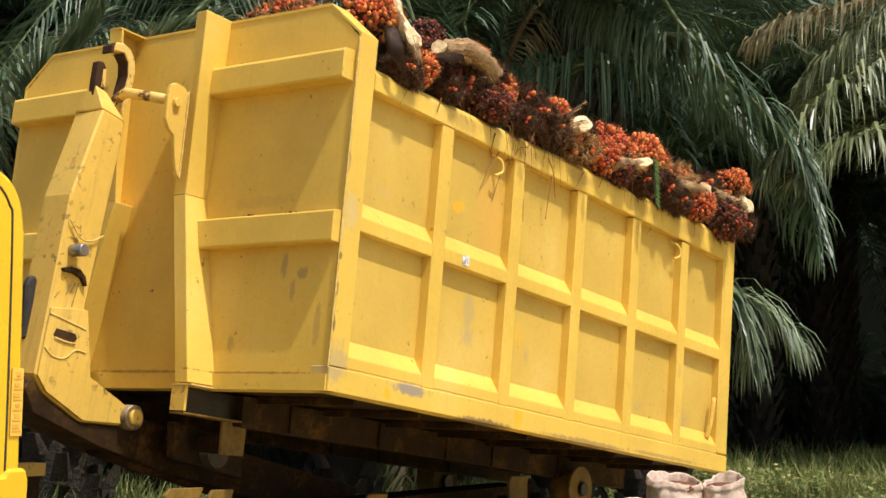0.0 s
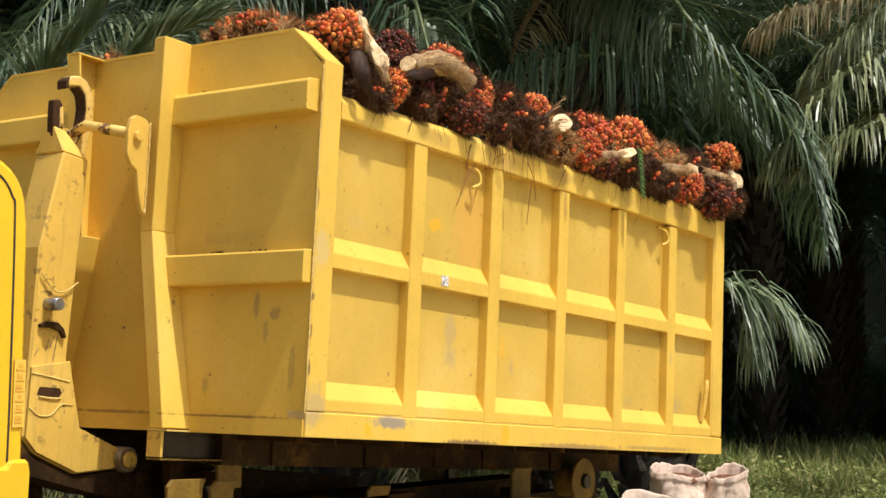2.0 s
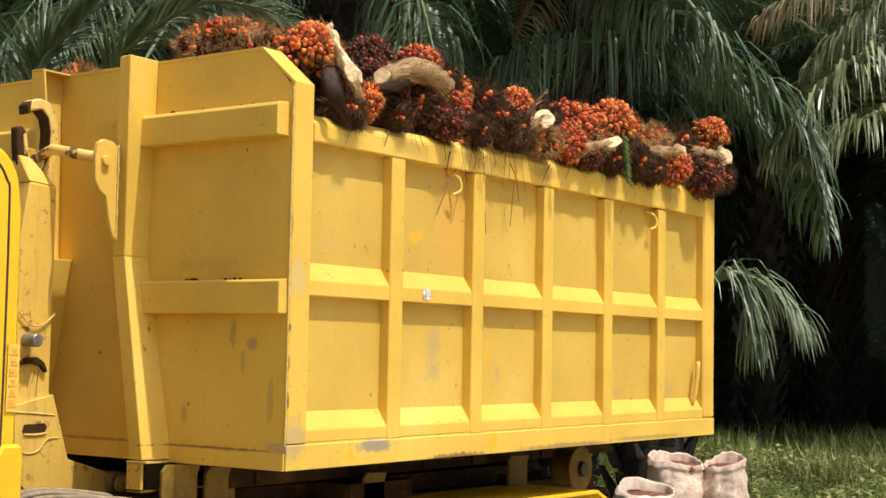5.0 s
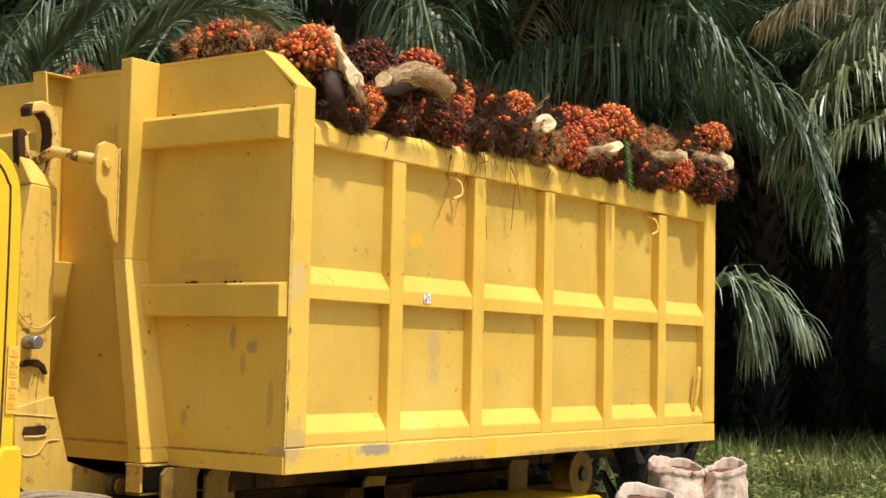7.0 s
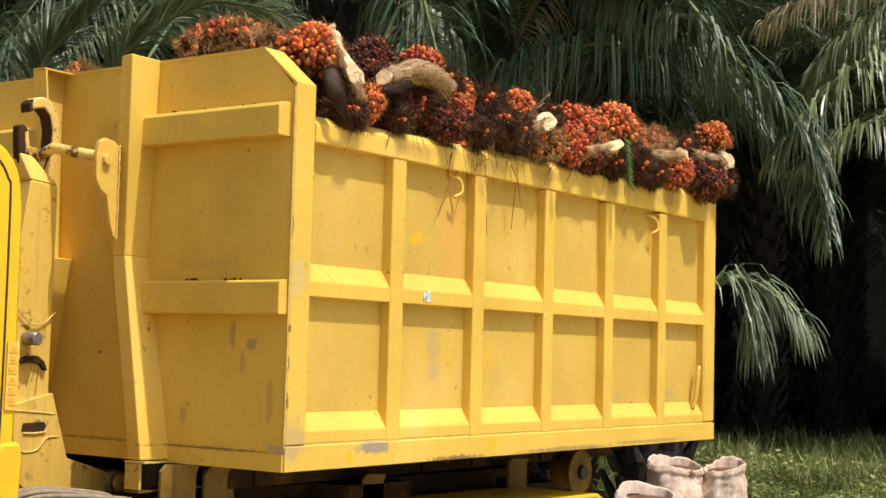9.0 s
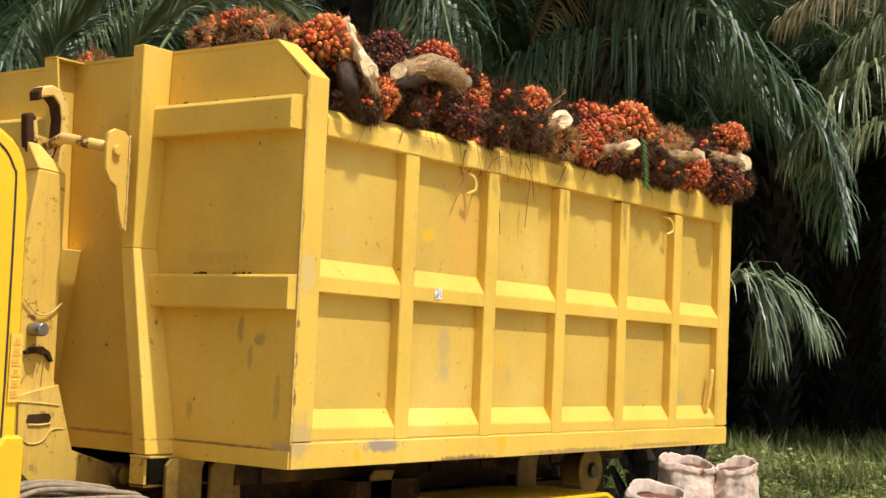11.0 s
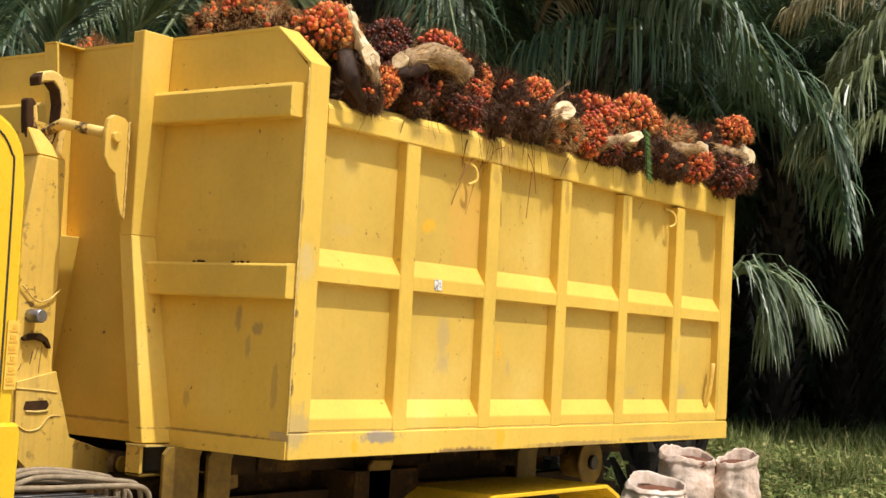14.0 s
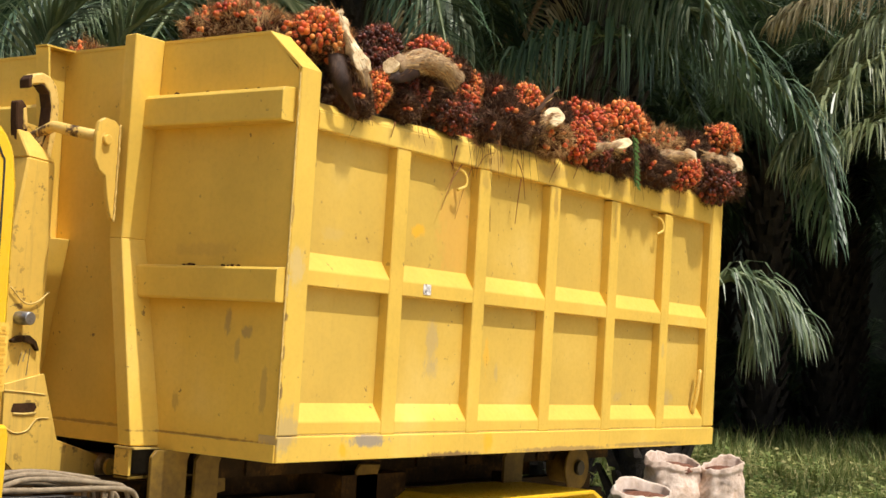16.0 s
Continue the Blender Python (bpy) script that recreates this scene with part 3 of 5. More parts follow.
def arm():
    ap = lambda name, bm, mat, label="": part(name, bm, mat, hook_arm, label)
    side = [(-2.232, 1.43), (-2.229, 1.05), (-2.225, 0.484), (-2.119, 0.175), (-1.83, 0.09), (-1.785, 0.045), (-1.835, -0.003), (-2.104, -0.046), (-2.356, 0.035), (-2.426, 0.099), (-2.436, 0.387), (-2.459, 0.97), (-2.387, 1.44)]
    ap("jib", prism(side, "y", AY, BY, 0.010), yellow_arm)
    # lower sleeve plate with its wavy weld, slot, stud and shadowed bracket
    ap("sleeve_plate", prism([(-2.215, 0.47), (-2.112, 0.168), (-1.835, 0.085), (-1.80, 0.045), (-1.84, 0.004), (-2.10, -0.038), (-2.35, 0.04), (-2.418, 0.10), (-2.43, 0.42)], "y", AY - 0.012, AY + 0.001, 0.002), yellow_arm)
    for path in ([(-2.432, 0.392), (-2.36, 0.388), (-2.28, 0.382), (-2.205, 0.375)], [(-2.42, 0.235), (-2.36, 0.205), (-2.29, 0.215), (-2.24, 0.265), (-2.175, 0.27)], [(-2.44, 0.85), (-2.36, 0.785), (-2.29, 0.79), (-2.225, 0.84)]):
        ap("weld", tube(curve([(x, AY - 0.013, z) for x, z in path], 6), 0.004, 6), weld)
    # flat dark plate; the slot's shaded recess is only in its colour
    ap("slot", prism([(-2.385, 0.30), (-2.375, 0.335), (-2.26, 0.34), (-2.245, 0.318), (-2.26, 0.297), (-2.37, 0.293)], "y", AY - 0.0145, AY - 0.010, 0), burnt, "dark flat plate drawn as a slot")
    ap("weld", tube([(-2.375, AY - 0.014, 0.290), (-2.31, AY - 0.014, 0.287), (-2.25, AY - 0.014, 0.293)], 0.006, 6), weld)
    ap("stud", cylinder((-2.375, AY - 0.085, 0.715), (-2.375, AY + 0.01, 0.715), 0.030, sides=18, r=0.004), zinc, "grey round stud")
    # one dark shape for the small bracket together with its cast shadow
    ap("bracket", prism([(-2.42, 0.615), (-2.38, 0.635), (-2.32, 0.64), (-2.28, 0.615), (-2.26, 0.575), (-2.272, 0.57), (-2.30, 0.60), (-2.35, 0.61), (-2.41, 0.602)], "y", AY - 0.022, AY + 0.005, 0.003), dark_steel)
    ap("pin", cylinder((-1.82, AY - 0.05, 0.042), (-1.82, BY + 0.03, 0.042), 0.062, sides=22, r=0.006), bare)
    ap("pin_head", cylinder((-1.82, AY - 0.066, 0.042), (-1.82, AY - 0.046, 0.042), 0.040, sides=18, r=0.004), yellow_arm)
    ap("edge_strip", prism([(-2.24, 1.36), (-2.20, 1.36), (-2.195, 1.02), (-2.215, 0.99), (-2.235, 0.98)], "y", AY + 0.05, AY + 0.08, 0.003), yellow_arm)
    ap("hose_boot", prism([(-2.448, 0.265), (-2.497, 0.519), (-2.482, 0.560), (-2.452, 0.572), (-2.438, 0.546), (-2.412, 0.279)], "y", 1.315, 1.355, 0.01), rubber, "black rubber hose boot")
    for x0, x1, z0, z1 in ((-2.36, -2.345, 0.50, 0.56), (-2.335, -2.32, 0.52, 0.575), (-2.31, -2.30, 0.46, 0.58), (-2.42, -2.405, 0.47, 0.50)):
        ap("scrawl", prism([(x0, z0), (x0 + 0.004, z0), (x1 + 0.004, z1), (x1, z1)], "y", AY - 0.002, AY + 0.001, 0), bare, "dark scrawled stroke")
    # pointed shoulder below the hook
    m = (AY + BY) / 2
    lower = [(-2.387, AY, 1.438), (-2.234, AY, 1.428), (-2.234, BY, 1.428), (-2.40, BY, 1.438)]
    upper = [(-2.405, m - 0.028, 1.565), (-2.335, m - 0.028, 1.56), (-2.335, m + 0.028, 1.56), (-2.405, m + 0.028, 1.565)]
    ap("shoulder", hull(lower, upper, 0.006), yellow_arm)
    hook = [(-2.305, 1.42), (-2.215, 1.42), (-2.188, 1.58), (-2.182, 1.66), (-2.186, 1.73), (-2.203, 1.787), (-2.222, 1.812), (-2.246, 1.830), (-2.29, 1.842), (-2.338, 1.829), (-2.368, 1.797), (-2.362, 1.760), (-2.335, 1.778), (-2.285, 1.788), (-2.248, 1.755), (-2.232, 1.69), (-2.238, 1.58), (-2.29, 1.50)]
    ap("hook", prism(hook, "y", m - 0.034, m + 0.034, 0.008), bare_hook, "worn steel hook with flaking yellow paint")
    # dark liner along the inside curve of the hook
    throat = [(-2.302, 1.779), (-2.288, 1.782), (-2.254, 1.752), (-2.238, 1.69), (-2.244, 1.58), (-2.275, 1.50), (-2.268, 1.50), (-2.237, 1.58), (-2.231, 1.69), (-2.248, 1.757), (-2.286, 1.789)]
    ap("throat", prism(throat, "y", m - 0.036, m + 0.036, 0.003), burnt, "dark inner face of the hook")
    ap("tip", prism([(-2.346, 1.824), (-2.371, 1.798), (-2.365, 1.757), (-2.348, 1.766), (-2.352, 1.795)], "y", m - 0.036, m + 0.036, 0.004), burnt, "dark hook tip")
    # the jaw's shaded front and lit side are put in as two colours
    ap("jaw", prism([(-2.40, 1.51), (-2.412, 1.60), (-2.418, 1.69), (-2.385, 1.70), (-2.36, 1.675), (-2.352, 1.62), (-2.345, 1.56), (-2.33, 1.525)], "y", m - 0.025, m + 0.025, 0.006), burnt, "jaw darkened like its shaded front")
    ap("jaw_face", prism([(-2.372, 1.57), (-2.382, 1.66), (-2.366, 1.67), (-2.356, 1.62), (-2.350, 1.57)], "y", m - 0.028, m + 0.02, 0.001), bare_hook, "lit side of the jaw, painted pale")
    # twin boom beams running back to the pivot, their cross tube and guide plates
    beam = [(-2.44, 0.09), (-2.36, 0.02), (-2.10, -0.055), (-1.84, -0.01), (-1.75, 0.06), (-1.45, 0.05), (0.05, 0.06), (0.05, -0.10), (-0.6, -0.17), (-1.49, -0.165), (-1.954, -0.135), (-2.386, -0.07), (-2.465, 0.03)]
    ap("boom_beam", prism(beam, "y", AY + 0.004, BY + 0.05, 0.006), dark_steel, "long dark greasy boom beam")
    ap("boom_plate", prism([(-1.70, 0.055), (-1.55, 0.06), (-1.2, 0.03), (-1.15, -0.12), (-1.66, -0.12)], "y", AY - 0.2, AY - 0.145, 0.006), dark_steel, "greasy dark boom cheek plate")
    ap("cross_tube", cylinder((-1.42, AY - 0.26, -0.04), (-1.42, BY + 0.26, -0.04), 0.075, sides=20), grease_shade)
    ap("guide_plate", prism([(-1.571, -0.074), (-1.609, 0.165), (-1.579, 0.189), (-1.417, 0.179), (-1.427, 0.126), (-1.412, -0.049)], "y", 0.78, 0.80, 0.003), under, "upright yellow guide plate toned as in shade")
    ap("guide_arm", box((-1.551, 0.80, -0.054), (-1.471, AY, 0.016), 0.004), dark_steel)
    ap("cylinder", cylinder((-1.9, AY + 0.1, -0.10), (0.2, AY + 0.1, -0.18), 0.07, sides=20), dark_steel, "dark hydraulic cylinder")


arm()


# ---- the lorry: cab, chassis, fender, wheels and fittings ----
truck = thing("truck", "yellow hooklift lorry with dark steel chassis", "truck", pose(0, 0, 0))


def lorry():
    tp = lambda name, bm, mat, label="", parent=truck: part(name, bm, mat, parent, label)
    # cab, seen at its rear edge: rounded shell, door with its shut line, sill step
    prof = [(-3.1, 0.75), (-3.16, 1.35), (-2.95, 2.2), (-2.6, 2.36), (-1.56, 2.365), (-1.47, 2.352), (-1.40, 2.312), (-1.355, 2.24), (-1.336, 2.12), (-1.324, 1.30), (-1.324, 0.75)]
    cab = tp("cab", prism(prof, "y", 0.108, 2.27, 0.022), cab_yellow, "glossy yellow cab shell")
    door = [(-2.9, 1.0), (-2.9, 1.7), (-2.7, 2.30), (-1.62, 2.31), (-1.50, 2.29), (-1.432, 2.22), (-1.414, 2.1), (-1.408, 1.30), (-1.43, 1.0)]
    tp("door", prism(door, "y", 0.100, 0.1085, 0.004), cab_yellow, "", cab)
    seam = [(-1.62, 2.318), (-1.494, 2.298), (-1.424, 2.226), (-1.406, 2.1), (-1.400, 1.30), (-1.421, 1.0)]
    # dark strip stands in for the shaded gap round the door
    tp("door_seal", tube(curve([(x, 0.1075, z) for x, z in seam], 8), 0.0045, 6), rubber, "thin dark strip for the door's shut gap", cab)
    tp("skirt", prism([(-3.0, 0.8), (-3.0, 1.262), (-1.415, 1.262), (-1.400, 1.285), (-1.318, 1.285), (-1.306, 1.24), (-1.318, 0.8)], "y", 0.086, 0.2, 0.012), cab_yellow, "", cab)
    decal = tp("decal", box((-1.388, 0.1005, 1.40), (-1.338, 0.1045, 1.64), 0), decal_pale, "faded orange warning sticker", cab)
    for k in range(6):
        z = 1.415 + 0.037 * k
        tp("mark", box((-1.381, 0.0985, z), (-1.345, 0.1012, z + 0.006), 0), ink, "", decal)
        tp("mark", box((-1.381 + 0.006 * (k % 3), 0.0985, z + 0.012), (-1.352, 0.1012, z + 0.026), 0), ink, "", decal)
    tp("mounting_block", box((-0.34, 1.47, 1.145), (-0.075, 1.57, 1.205), 0.008), yellow_arm)
    tp("mounting_post", box((-0.32, 1.48, 0.70), (-0.10, 1.56, 1.144), 0.006), dark_steel)
    # ladder chassis
    for y in (0.78, 1.54):
        tp("chassis_rail", prism([(-3.0, 0.52), (-3.0, 0.76), (4.3, 0.76), (4.3, 0.52)], "y", y, y + 0.08, 0.005), dark_steel, "dark chassis rail")
        tp("subframe", box((-0.9, y - 0.01, 0.762), (4.1, y + 0.09, 0.86), 0.004), dark_steel)
    # added dark block that fills the black gap under the bin
    tp("tilt_frame", box((-0.3, 0.89, 0.862), (3.5, 1.16, 0.955), 0.006), dark_steel, "dark block added below the bin")
    for k in range(7):
        tp("cross_member", box((-0.8 + 0.8 * k, 0.86, 0.58), (-0.7 + 0.8 * k, 1.54, 0.72), 0.004), dark_steel)
    # rear rollers
    for y, s in ((0.62, -1), (1.70, 1)):
        roller = tp("roller", cylinder((3.62, y, 0.93), (3.62, y + 0.16, 0.93), 0.105, sides=28, r=0.008), under, "yellow flanged roller toned as in shade")
        tp("flange", cylinder((3.62, y - 0.022, 0.93), (3.62, y, 0.93), 0.15, sides=30, r=0.005), under, "", roller)
        tp("hub", cylinder((3.62, y - 0.05, 0.93), (3.62, y - 0.02, 0.93), 0.048, sides=18, r=0.004), grease_shade, "", roller)
    # upright guide plates with bent tips beside the subframe
    for x, w, z, tall in ((-0.13, 0.24, 1.125, 0.34), (0.145, 0.17, 1.105, 0.30), (1.32, 0.2, 1.02, 0.25), (2.74, 0.23, 1.05, 0.22)):
        g = tp("guide_plate", prism([(x, z - tall), (x, z - 0.03), (x + 0.03, z), (x + w, z - 0.005), (x + w - 0.02, z - 0.05), (x + w - 0.02, z - tall)], "y", 0.60, 0.62, 0.003), under, "upright yellow guide plate toned as in shade")
        tp("guide_gusset", box((x + 0.02, 0.62, z - tall), (x + w - 0.04, 0.70, z - tall + 0.1), 0.003), dark_steel, "", g)
    tp("side_box", box((1.2, 0.60, 0.80), (1.75, 0.9, 0.965), 0.008), dark_steel)
    # mudguard over the rear wheels
    guard = [(1.55, 0.55), (1.60, 0.80), (1.75, 0.868), (2.95, 0.868), (3.10, 0.80), (3.16, 0.55), (3.13, 0.55), (3.07, 0.785), (2.94, 0.846), (1.77, 0.846), (1.63, 0.785), (1.58, 0.55)]
    for y in (0.10, 1.72):
        tp("mudguard", prism(guard, "y", y, y + 0.58, 0.004), cab_yellow, "yellow sheet mudguard")
        wheel = tp("wheel", cylinder((2.36, y + 0.03, 0.45), (2.36, y + 0.52, 0.45), 0.40, sides=36, r=0.05), rubber, "black lorry tyre")
        tp("rim", cylinder((2.36, y + 0.015, 0.45), (2.36, y + 0.2, 0.45), 0.23, sides=28, r=0.01), under, "", wheel)
        front = tp("wheel", cylinder((-2.2, y + 0.1, 0.45), (-2.2, y + 0.4, 0.45), 0.40, sides=36, r=0.05), rubber, "black lorry tyre")
        tp("rim", cylinder((-2.2, y + 0.085, 0.45), (-2.2, y + 0.3, 0.45), 0.23, sides=28, r=0.01), under, "", front)
    # hydraulic hoses looping to their fittings, and the valve block under them
    rng = random.Random(3)
    for k in range(8):
        y, z = 0.50 + 0.028 * k + rng.uniform(-0.02, 0.02), 0.995 + 0.012 * (k % 4) + rng.uniform(-0.012, 0.016)
        x1 = -0.30 - 0.035 * (k % 4)
        path = curve([(-1.30, y, z - 0.05), (-1.05, y + rng.uniform(-0.05, 0.05), z + rng.uniform(-0.02, 0.012)), (-0.80, y + rng.uniform(-0.06, 0.06), z + rng.uniform(-0.01, 0.03)), (x1 - 0.12, y, z - 0.015), (x1 - 0.02, y, z - 0.045), (x1, y, z - 0.12)], 8)
        hose = tp("hose", tube(path, 0.0115, 10), hose_grey, "dusty grey hydraulic hose")
        tp("ferrule", cylinder((x1, y, z - 0.22), (x1, y, z - 0.13), 0.019, sides=10, r=0.002), zinc, "", hose)
    block = tp("valve_block", box((-1.25, 0.40, 0.72), (-0.40, 0.66, 0.925), 0.008), under)
    for k in range(6):
        tp("spool", cylinder((-1.05, 0.42 + 0.036 * k, 0.952), (-0.55 - 0.03 * (k % 3), 0.42 + 0.036 * k, 0.944), 0.012, sides=10), rubber if k % 2 else zinc, "", block)
    tp("nipple", cylinder((-1.10, 0.415, 0.92), (-1.10, 0.415, 0.99), 0.018, sides=6, r=0.002), bare, "", block)


lorry()


# ---- the load: fruit bunches of the oil palm ----
def lumps(d, seed):
    """Relief of a bunch: broad lobes with clefts between its spikelets."""
    return 0.22 * noise.noise(d * 2.0 + Vector((seed, 0, 0))) + 0.15 * noise.noise(d * 5.0 + Vector((0, seed, 4)))


def bunch_mesh(seed, reach, fruit_look, spike_look, bristle):
    """Meshes of one bunch about 0.4 m across: core, a face of packed fruits round +z (down to z = reach), spiky bracts elsewhere."""
    rng = random.Random(seed)
    core, fruit, spike = bmesh.new(), bmesh.new(), bmesh.new()
    radii = Vector((0.205, 0.175, 0.165))
    bmesh.ops.create_icosphere(core, subdivisions=4, radius=1.0)
    for v in core.verts:
        k = 0.95 + lumps(v.co, seed) + 0.05 * noise.noise(v.co * 14)
        v.co = Vector(c * r for c, r in zip(v.co, radii)) * k
    for f in core.faces:
        f.smooth = True
    n = 400
    for i in range(n):
        z = 1 - 2 * (i + 0.5) / n
        a = i * 2.39996 + rng.uniform(-0.2, 0.2)
        d = Vector((math.sqrt(1 - z * z) * math.cos(a), math.sqrt(1 - z * z) * math.sin(a), z))
        p = Vector(c * r for c, r in zip(d, radii)) * (1 + lumps(d, seed))
        out = Vector(c / r for c, r in zip(d, radii)).normalized()
        turn = out.to_track_quat("Z", "Y").to_matrix().to_4x4()
        edge = z - reach + 1.0 * noise.noise(d * 2.6 + Vector((seed * 3.1, 5, 0)))
        ripe = edge > 0
        if ripe and rng.random() < 0.82:
            k = rng.uniform(0.75, 1.3)
            m = Matrix.Translation(p + out * rng.uniform(-0.022, 0.006)) @ turn @ pose(0, 0, 0, rng.uniform(-22, 22), rng.uniform(-22, 22), 0) @ Matrix.Diagonal((0.0185 * k, 0.0195 * k, 0.028 * k, 1))
            g = bmesh.ops.create_icosphere(fruit, subdivisions=2, radius=1.0, matrix=m)
            for v in g["verts"]:
                for f in v.link_faces:
                    f.smooth = True
        clump = noise.noise(d * 3.4 + Vector((seed, 2, 2)))
        lie = Vector((noise.noise(d * 2 + Vector((seed, 7, 0))), noise.noise(d * 2 + Vector((3, seed, 0))), noise.noise(d * 2 + Vector((0, 9, seed))))) * 2.0
        for _ in range(13 if ripe else 16):
            side = Vector((rng.uniform(-1, 1), rng.uniform(-1, 1), rng.uniform(-1, 1)))
            q = p + side * 0.016
            far = rng.uniform(0.025, 0.05) * (1.1 if ripe else 1.1 + max(0.0, 1.8 * clump)) * bristle
            tip = q + (out * rng.uniform(0.2, 0.9) + side * 0.6 + lie).normalized() * far
            w = out.cross(side).normalized() * rng.uniform(0.0012, 0.0034)
            u = w.cross(out) * 0.6
            vs = [spike.verts.new(c) for c in (q + w, q - w, q + u, tip)]
            for t in ((0, 1, 3), (1, 2, 3), (2, 0, 3)):
                spike.faces.new([vs[j] for j in t])
    out = []
    for name, bm, mat in (("core", core, core_mat), ("fruit_mass", fruit, fruit_look), ("husk", spike, spike_look)):
        me = bpy.data.meshes.new(name)
        bm.to_mesh(me)
        bm.free()
        me.materials.append(mat)
        out.append(me)
    return out


BUNCHES = [bunch_mesh(1, 0.0, fruit_orange, husk_mat, 1.0), bunch_mesh(2, 0.05, fruit_mat, husk_mat, 1.0), bunch_mesh(3, 0.25, fruit_maroon, husk_dark, 1.0),
           bunch_mesh(5, 1.15, fruit_mat, husk_dark, 1.25), bunch_mesh(7, 0.95, fruit_orange, husk_straw, 1.25)]
LOAD = []
LABELS = ("ripe bright orange oil palm fruit bunch on the heap", "ripe red oil palm fruit bunch on the heap", "dark maroon unripe palm fruit bunch among the load",
          "nearly bare dark brown spiky palm fruit bunch", "straw-coloured fibrous palm fruit bunch with few fruits")


def bunch(kind, x, y, z, face, size=1.0, spin=0):
    """A bunch in the bin's space; its fruits look along face."""
    m = Matrix.Translation((x, y, z)) @ Vector(face).to_track_quat("Z", "Y").to_matrix().to_4x4() @ pose(0, 0, 0, 0, 0, spin) @ Matrix.Diagonal((size, size, size, 1))
    b = thing("fruit_bunch", LABELS[kind], "fruit bunch", m, "palm fruit bunches in the bin")
    for me in BUNCHES[kind]:
        ob = new(me.name.split('.')[0], me)
        ob.parent = b
        if me.name[:4] != 'core':
            tagged(ob, kind="stuff")
    LOAD.append((b, m))
    return b


def stalk(b, path, r0, r1, normal, half, mat, seed, hairs=0, label=""):
    """The fibrous stalk of bunch b, along a path in the bin's space, with a pale oblique cut of half-sizes half at its end."""
    rng = random.Random(seed)
    back = b.matrix_basis.inverted()
    line = curve(path, 6)
    bm = tube(line, r0, 14, taper=r1 / r0)
    for v in bm.verts:
        v.co += 0.5 * r1 * Vector((noise.noise(v.co * 28), noise.noise(v.co * 40 + Vector((5, 0, 0))), noise.noise(v.co * 40 + Vector((0, 5, 0)))))
    s = part("stalk", bm, mat, b, label)
    s.matrix_basis = back
    if hairs:
        hb = bmesh.new()
        for _ in range(hairs):
            i = rng.randrange(len(line) - 1)
            way = (line[i + 1] - line[i]).normalized()
            off = way.cross(Vector((rng.uniform(-1, 1), rng.uniform(-1, 1), rng.uniform(-1, 1)))).normalized()
            k = r0 + (r1 - r0) * i / (len(line) - 1)
            p = line[i] + off * k * 0.95
            ln = rng.uniform(0.03, 0.09)
            tip = p + (way * rng.choice((-1, -1, 1)) + off * rng.uniform(0.02, 0.35) + Vector((0, 0, -0.25))).normalized() * ln
            mid = p.lerp(tip, 0.5) + off * 0.008
            w = way.cross(off) * rng.uniform(0.0008, 0.0022)
            vs = [hb.verts.new(c) for c in (p - w, p + w, mid + w, mid - w, tip)]
            hb.faces.new(vs[:4])
            hb.faces.new((vs[3], vs[2], vs[4]))
        tagged(part("fibre", hb, husk_straw, s), kind="stuff")
    if half:
        n = Vector(normal).normalized()
        u = line[-1] - line[-4]
        u = (u - n * u.dot(n)).normalized()
        w = n.cross(u)
        face = bmesh.new()
        rings = []
        for lift, shrink in ((-0.035, 0.8), (-0.004, 1.0), (0.003, 0.93)):
            rings.append([face.verts.new(line[-1] + n * (lift + r1) + (u * half[0] * math.cos(t) + w * half[1] * math.sin(t)) * shrink * (1 + 0.38 * noise.noise(Vector((math.cos(t) * 1.5, math.sin(t) * 1.5, seed)))))
                          for t in (2 * math.pi * j / 20 for j in range(20))])
        for p, q in zip(rings, rings[1:]):
            for j in range(20):
                face.faces.new((p[j], p[(j + 1) % 20], q[(j + 1) % 20], q[j]))
        face.faces.new(rings[-1])
        part("cut_end", face, cut_mat, s, "pale cream cut stalk end")


def sheath(b, path, width, mat, label):
    """A curled leathery bract that hangs from bunch b along a path."""
    line = curve(path, 6)
    bm = bmesh.new()
    rows = []
    for i, p in enumerate(line):
        t = i / (len(line) - 1)
        way = (line[min(i + 1, len(line) - 1)] - line[max(i - 1, 0)]).normalized()
        across = way.cross(Vector((-0.6, -0.75, 0.1))).normalized()
        k = width * (math.sin(math.pi * (0.25 + 0.73 * t)) ** 0.8)
        rows.append([bm.verts.new(p + across * k * c + Vector((0.6, 0.75, 0)) * (0.5 * k * c * c + 0.012 * noise.noise(Vector((c * 2, t * 5, width * 90)))) + Vector((0, 0, 0.01)) * noise.noise(Vector((c * 4, t * 3, 2)))) for c in (-1, -0.6, -0.2, 0.2, 0.6, 1)])
    for p, q in zip(rows, rows[1:]):
        for j in range(5):
            bm.faces.new((p[j], p[j + 1], q[j + 1], q[j])).smooth = True
    bmesh.ops.solidify(bm, geom=bm.faces[:], thickness=0.005)
    o = part("bract", bm, mat, b, label)
    o.matrix_basis = b.matrix_basis.inverted()


first = bunch(0, 0.325, 0.200, 1.898, (-0.5, -0.7, 0.6), 0.68, 20)
bunch(3, 0.459, 0.140, 1.696, (-0.3, -0.8, 0.1), 0.62, 60)
bunch(3, 0.370, 0.025, 1.605, (-0.3, -0.8, 0.1), 0.50, 0)
bunch(0, 0.527, 0.025, 1.680, (-0.4, -0.8, -0.1), 0.42, 80)
bunch(2, 0.833, 0.260, 1.967, (-0.4, -0.6, 0.7), 0.56, 40)
bunch(2, 0.785, 0.220, 1.844, (-0.4, -0.8, 0.2), 0.60, 10)
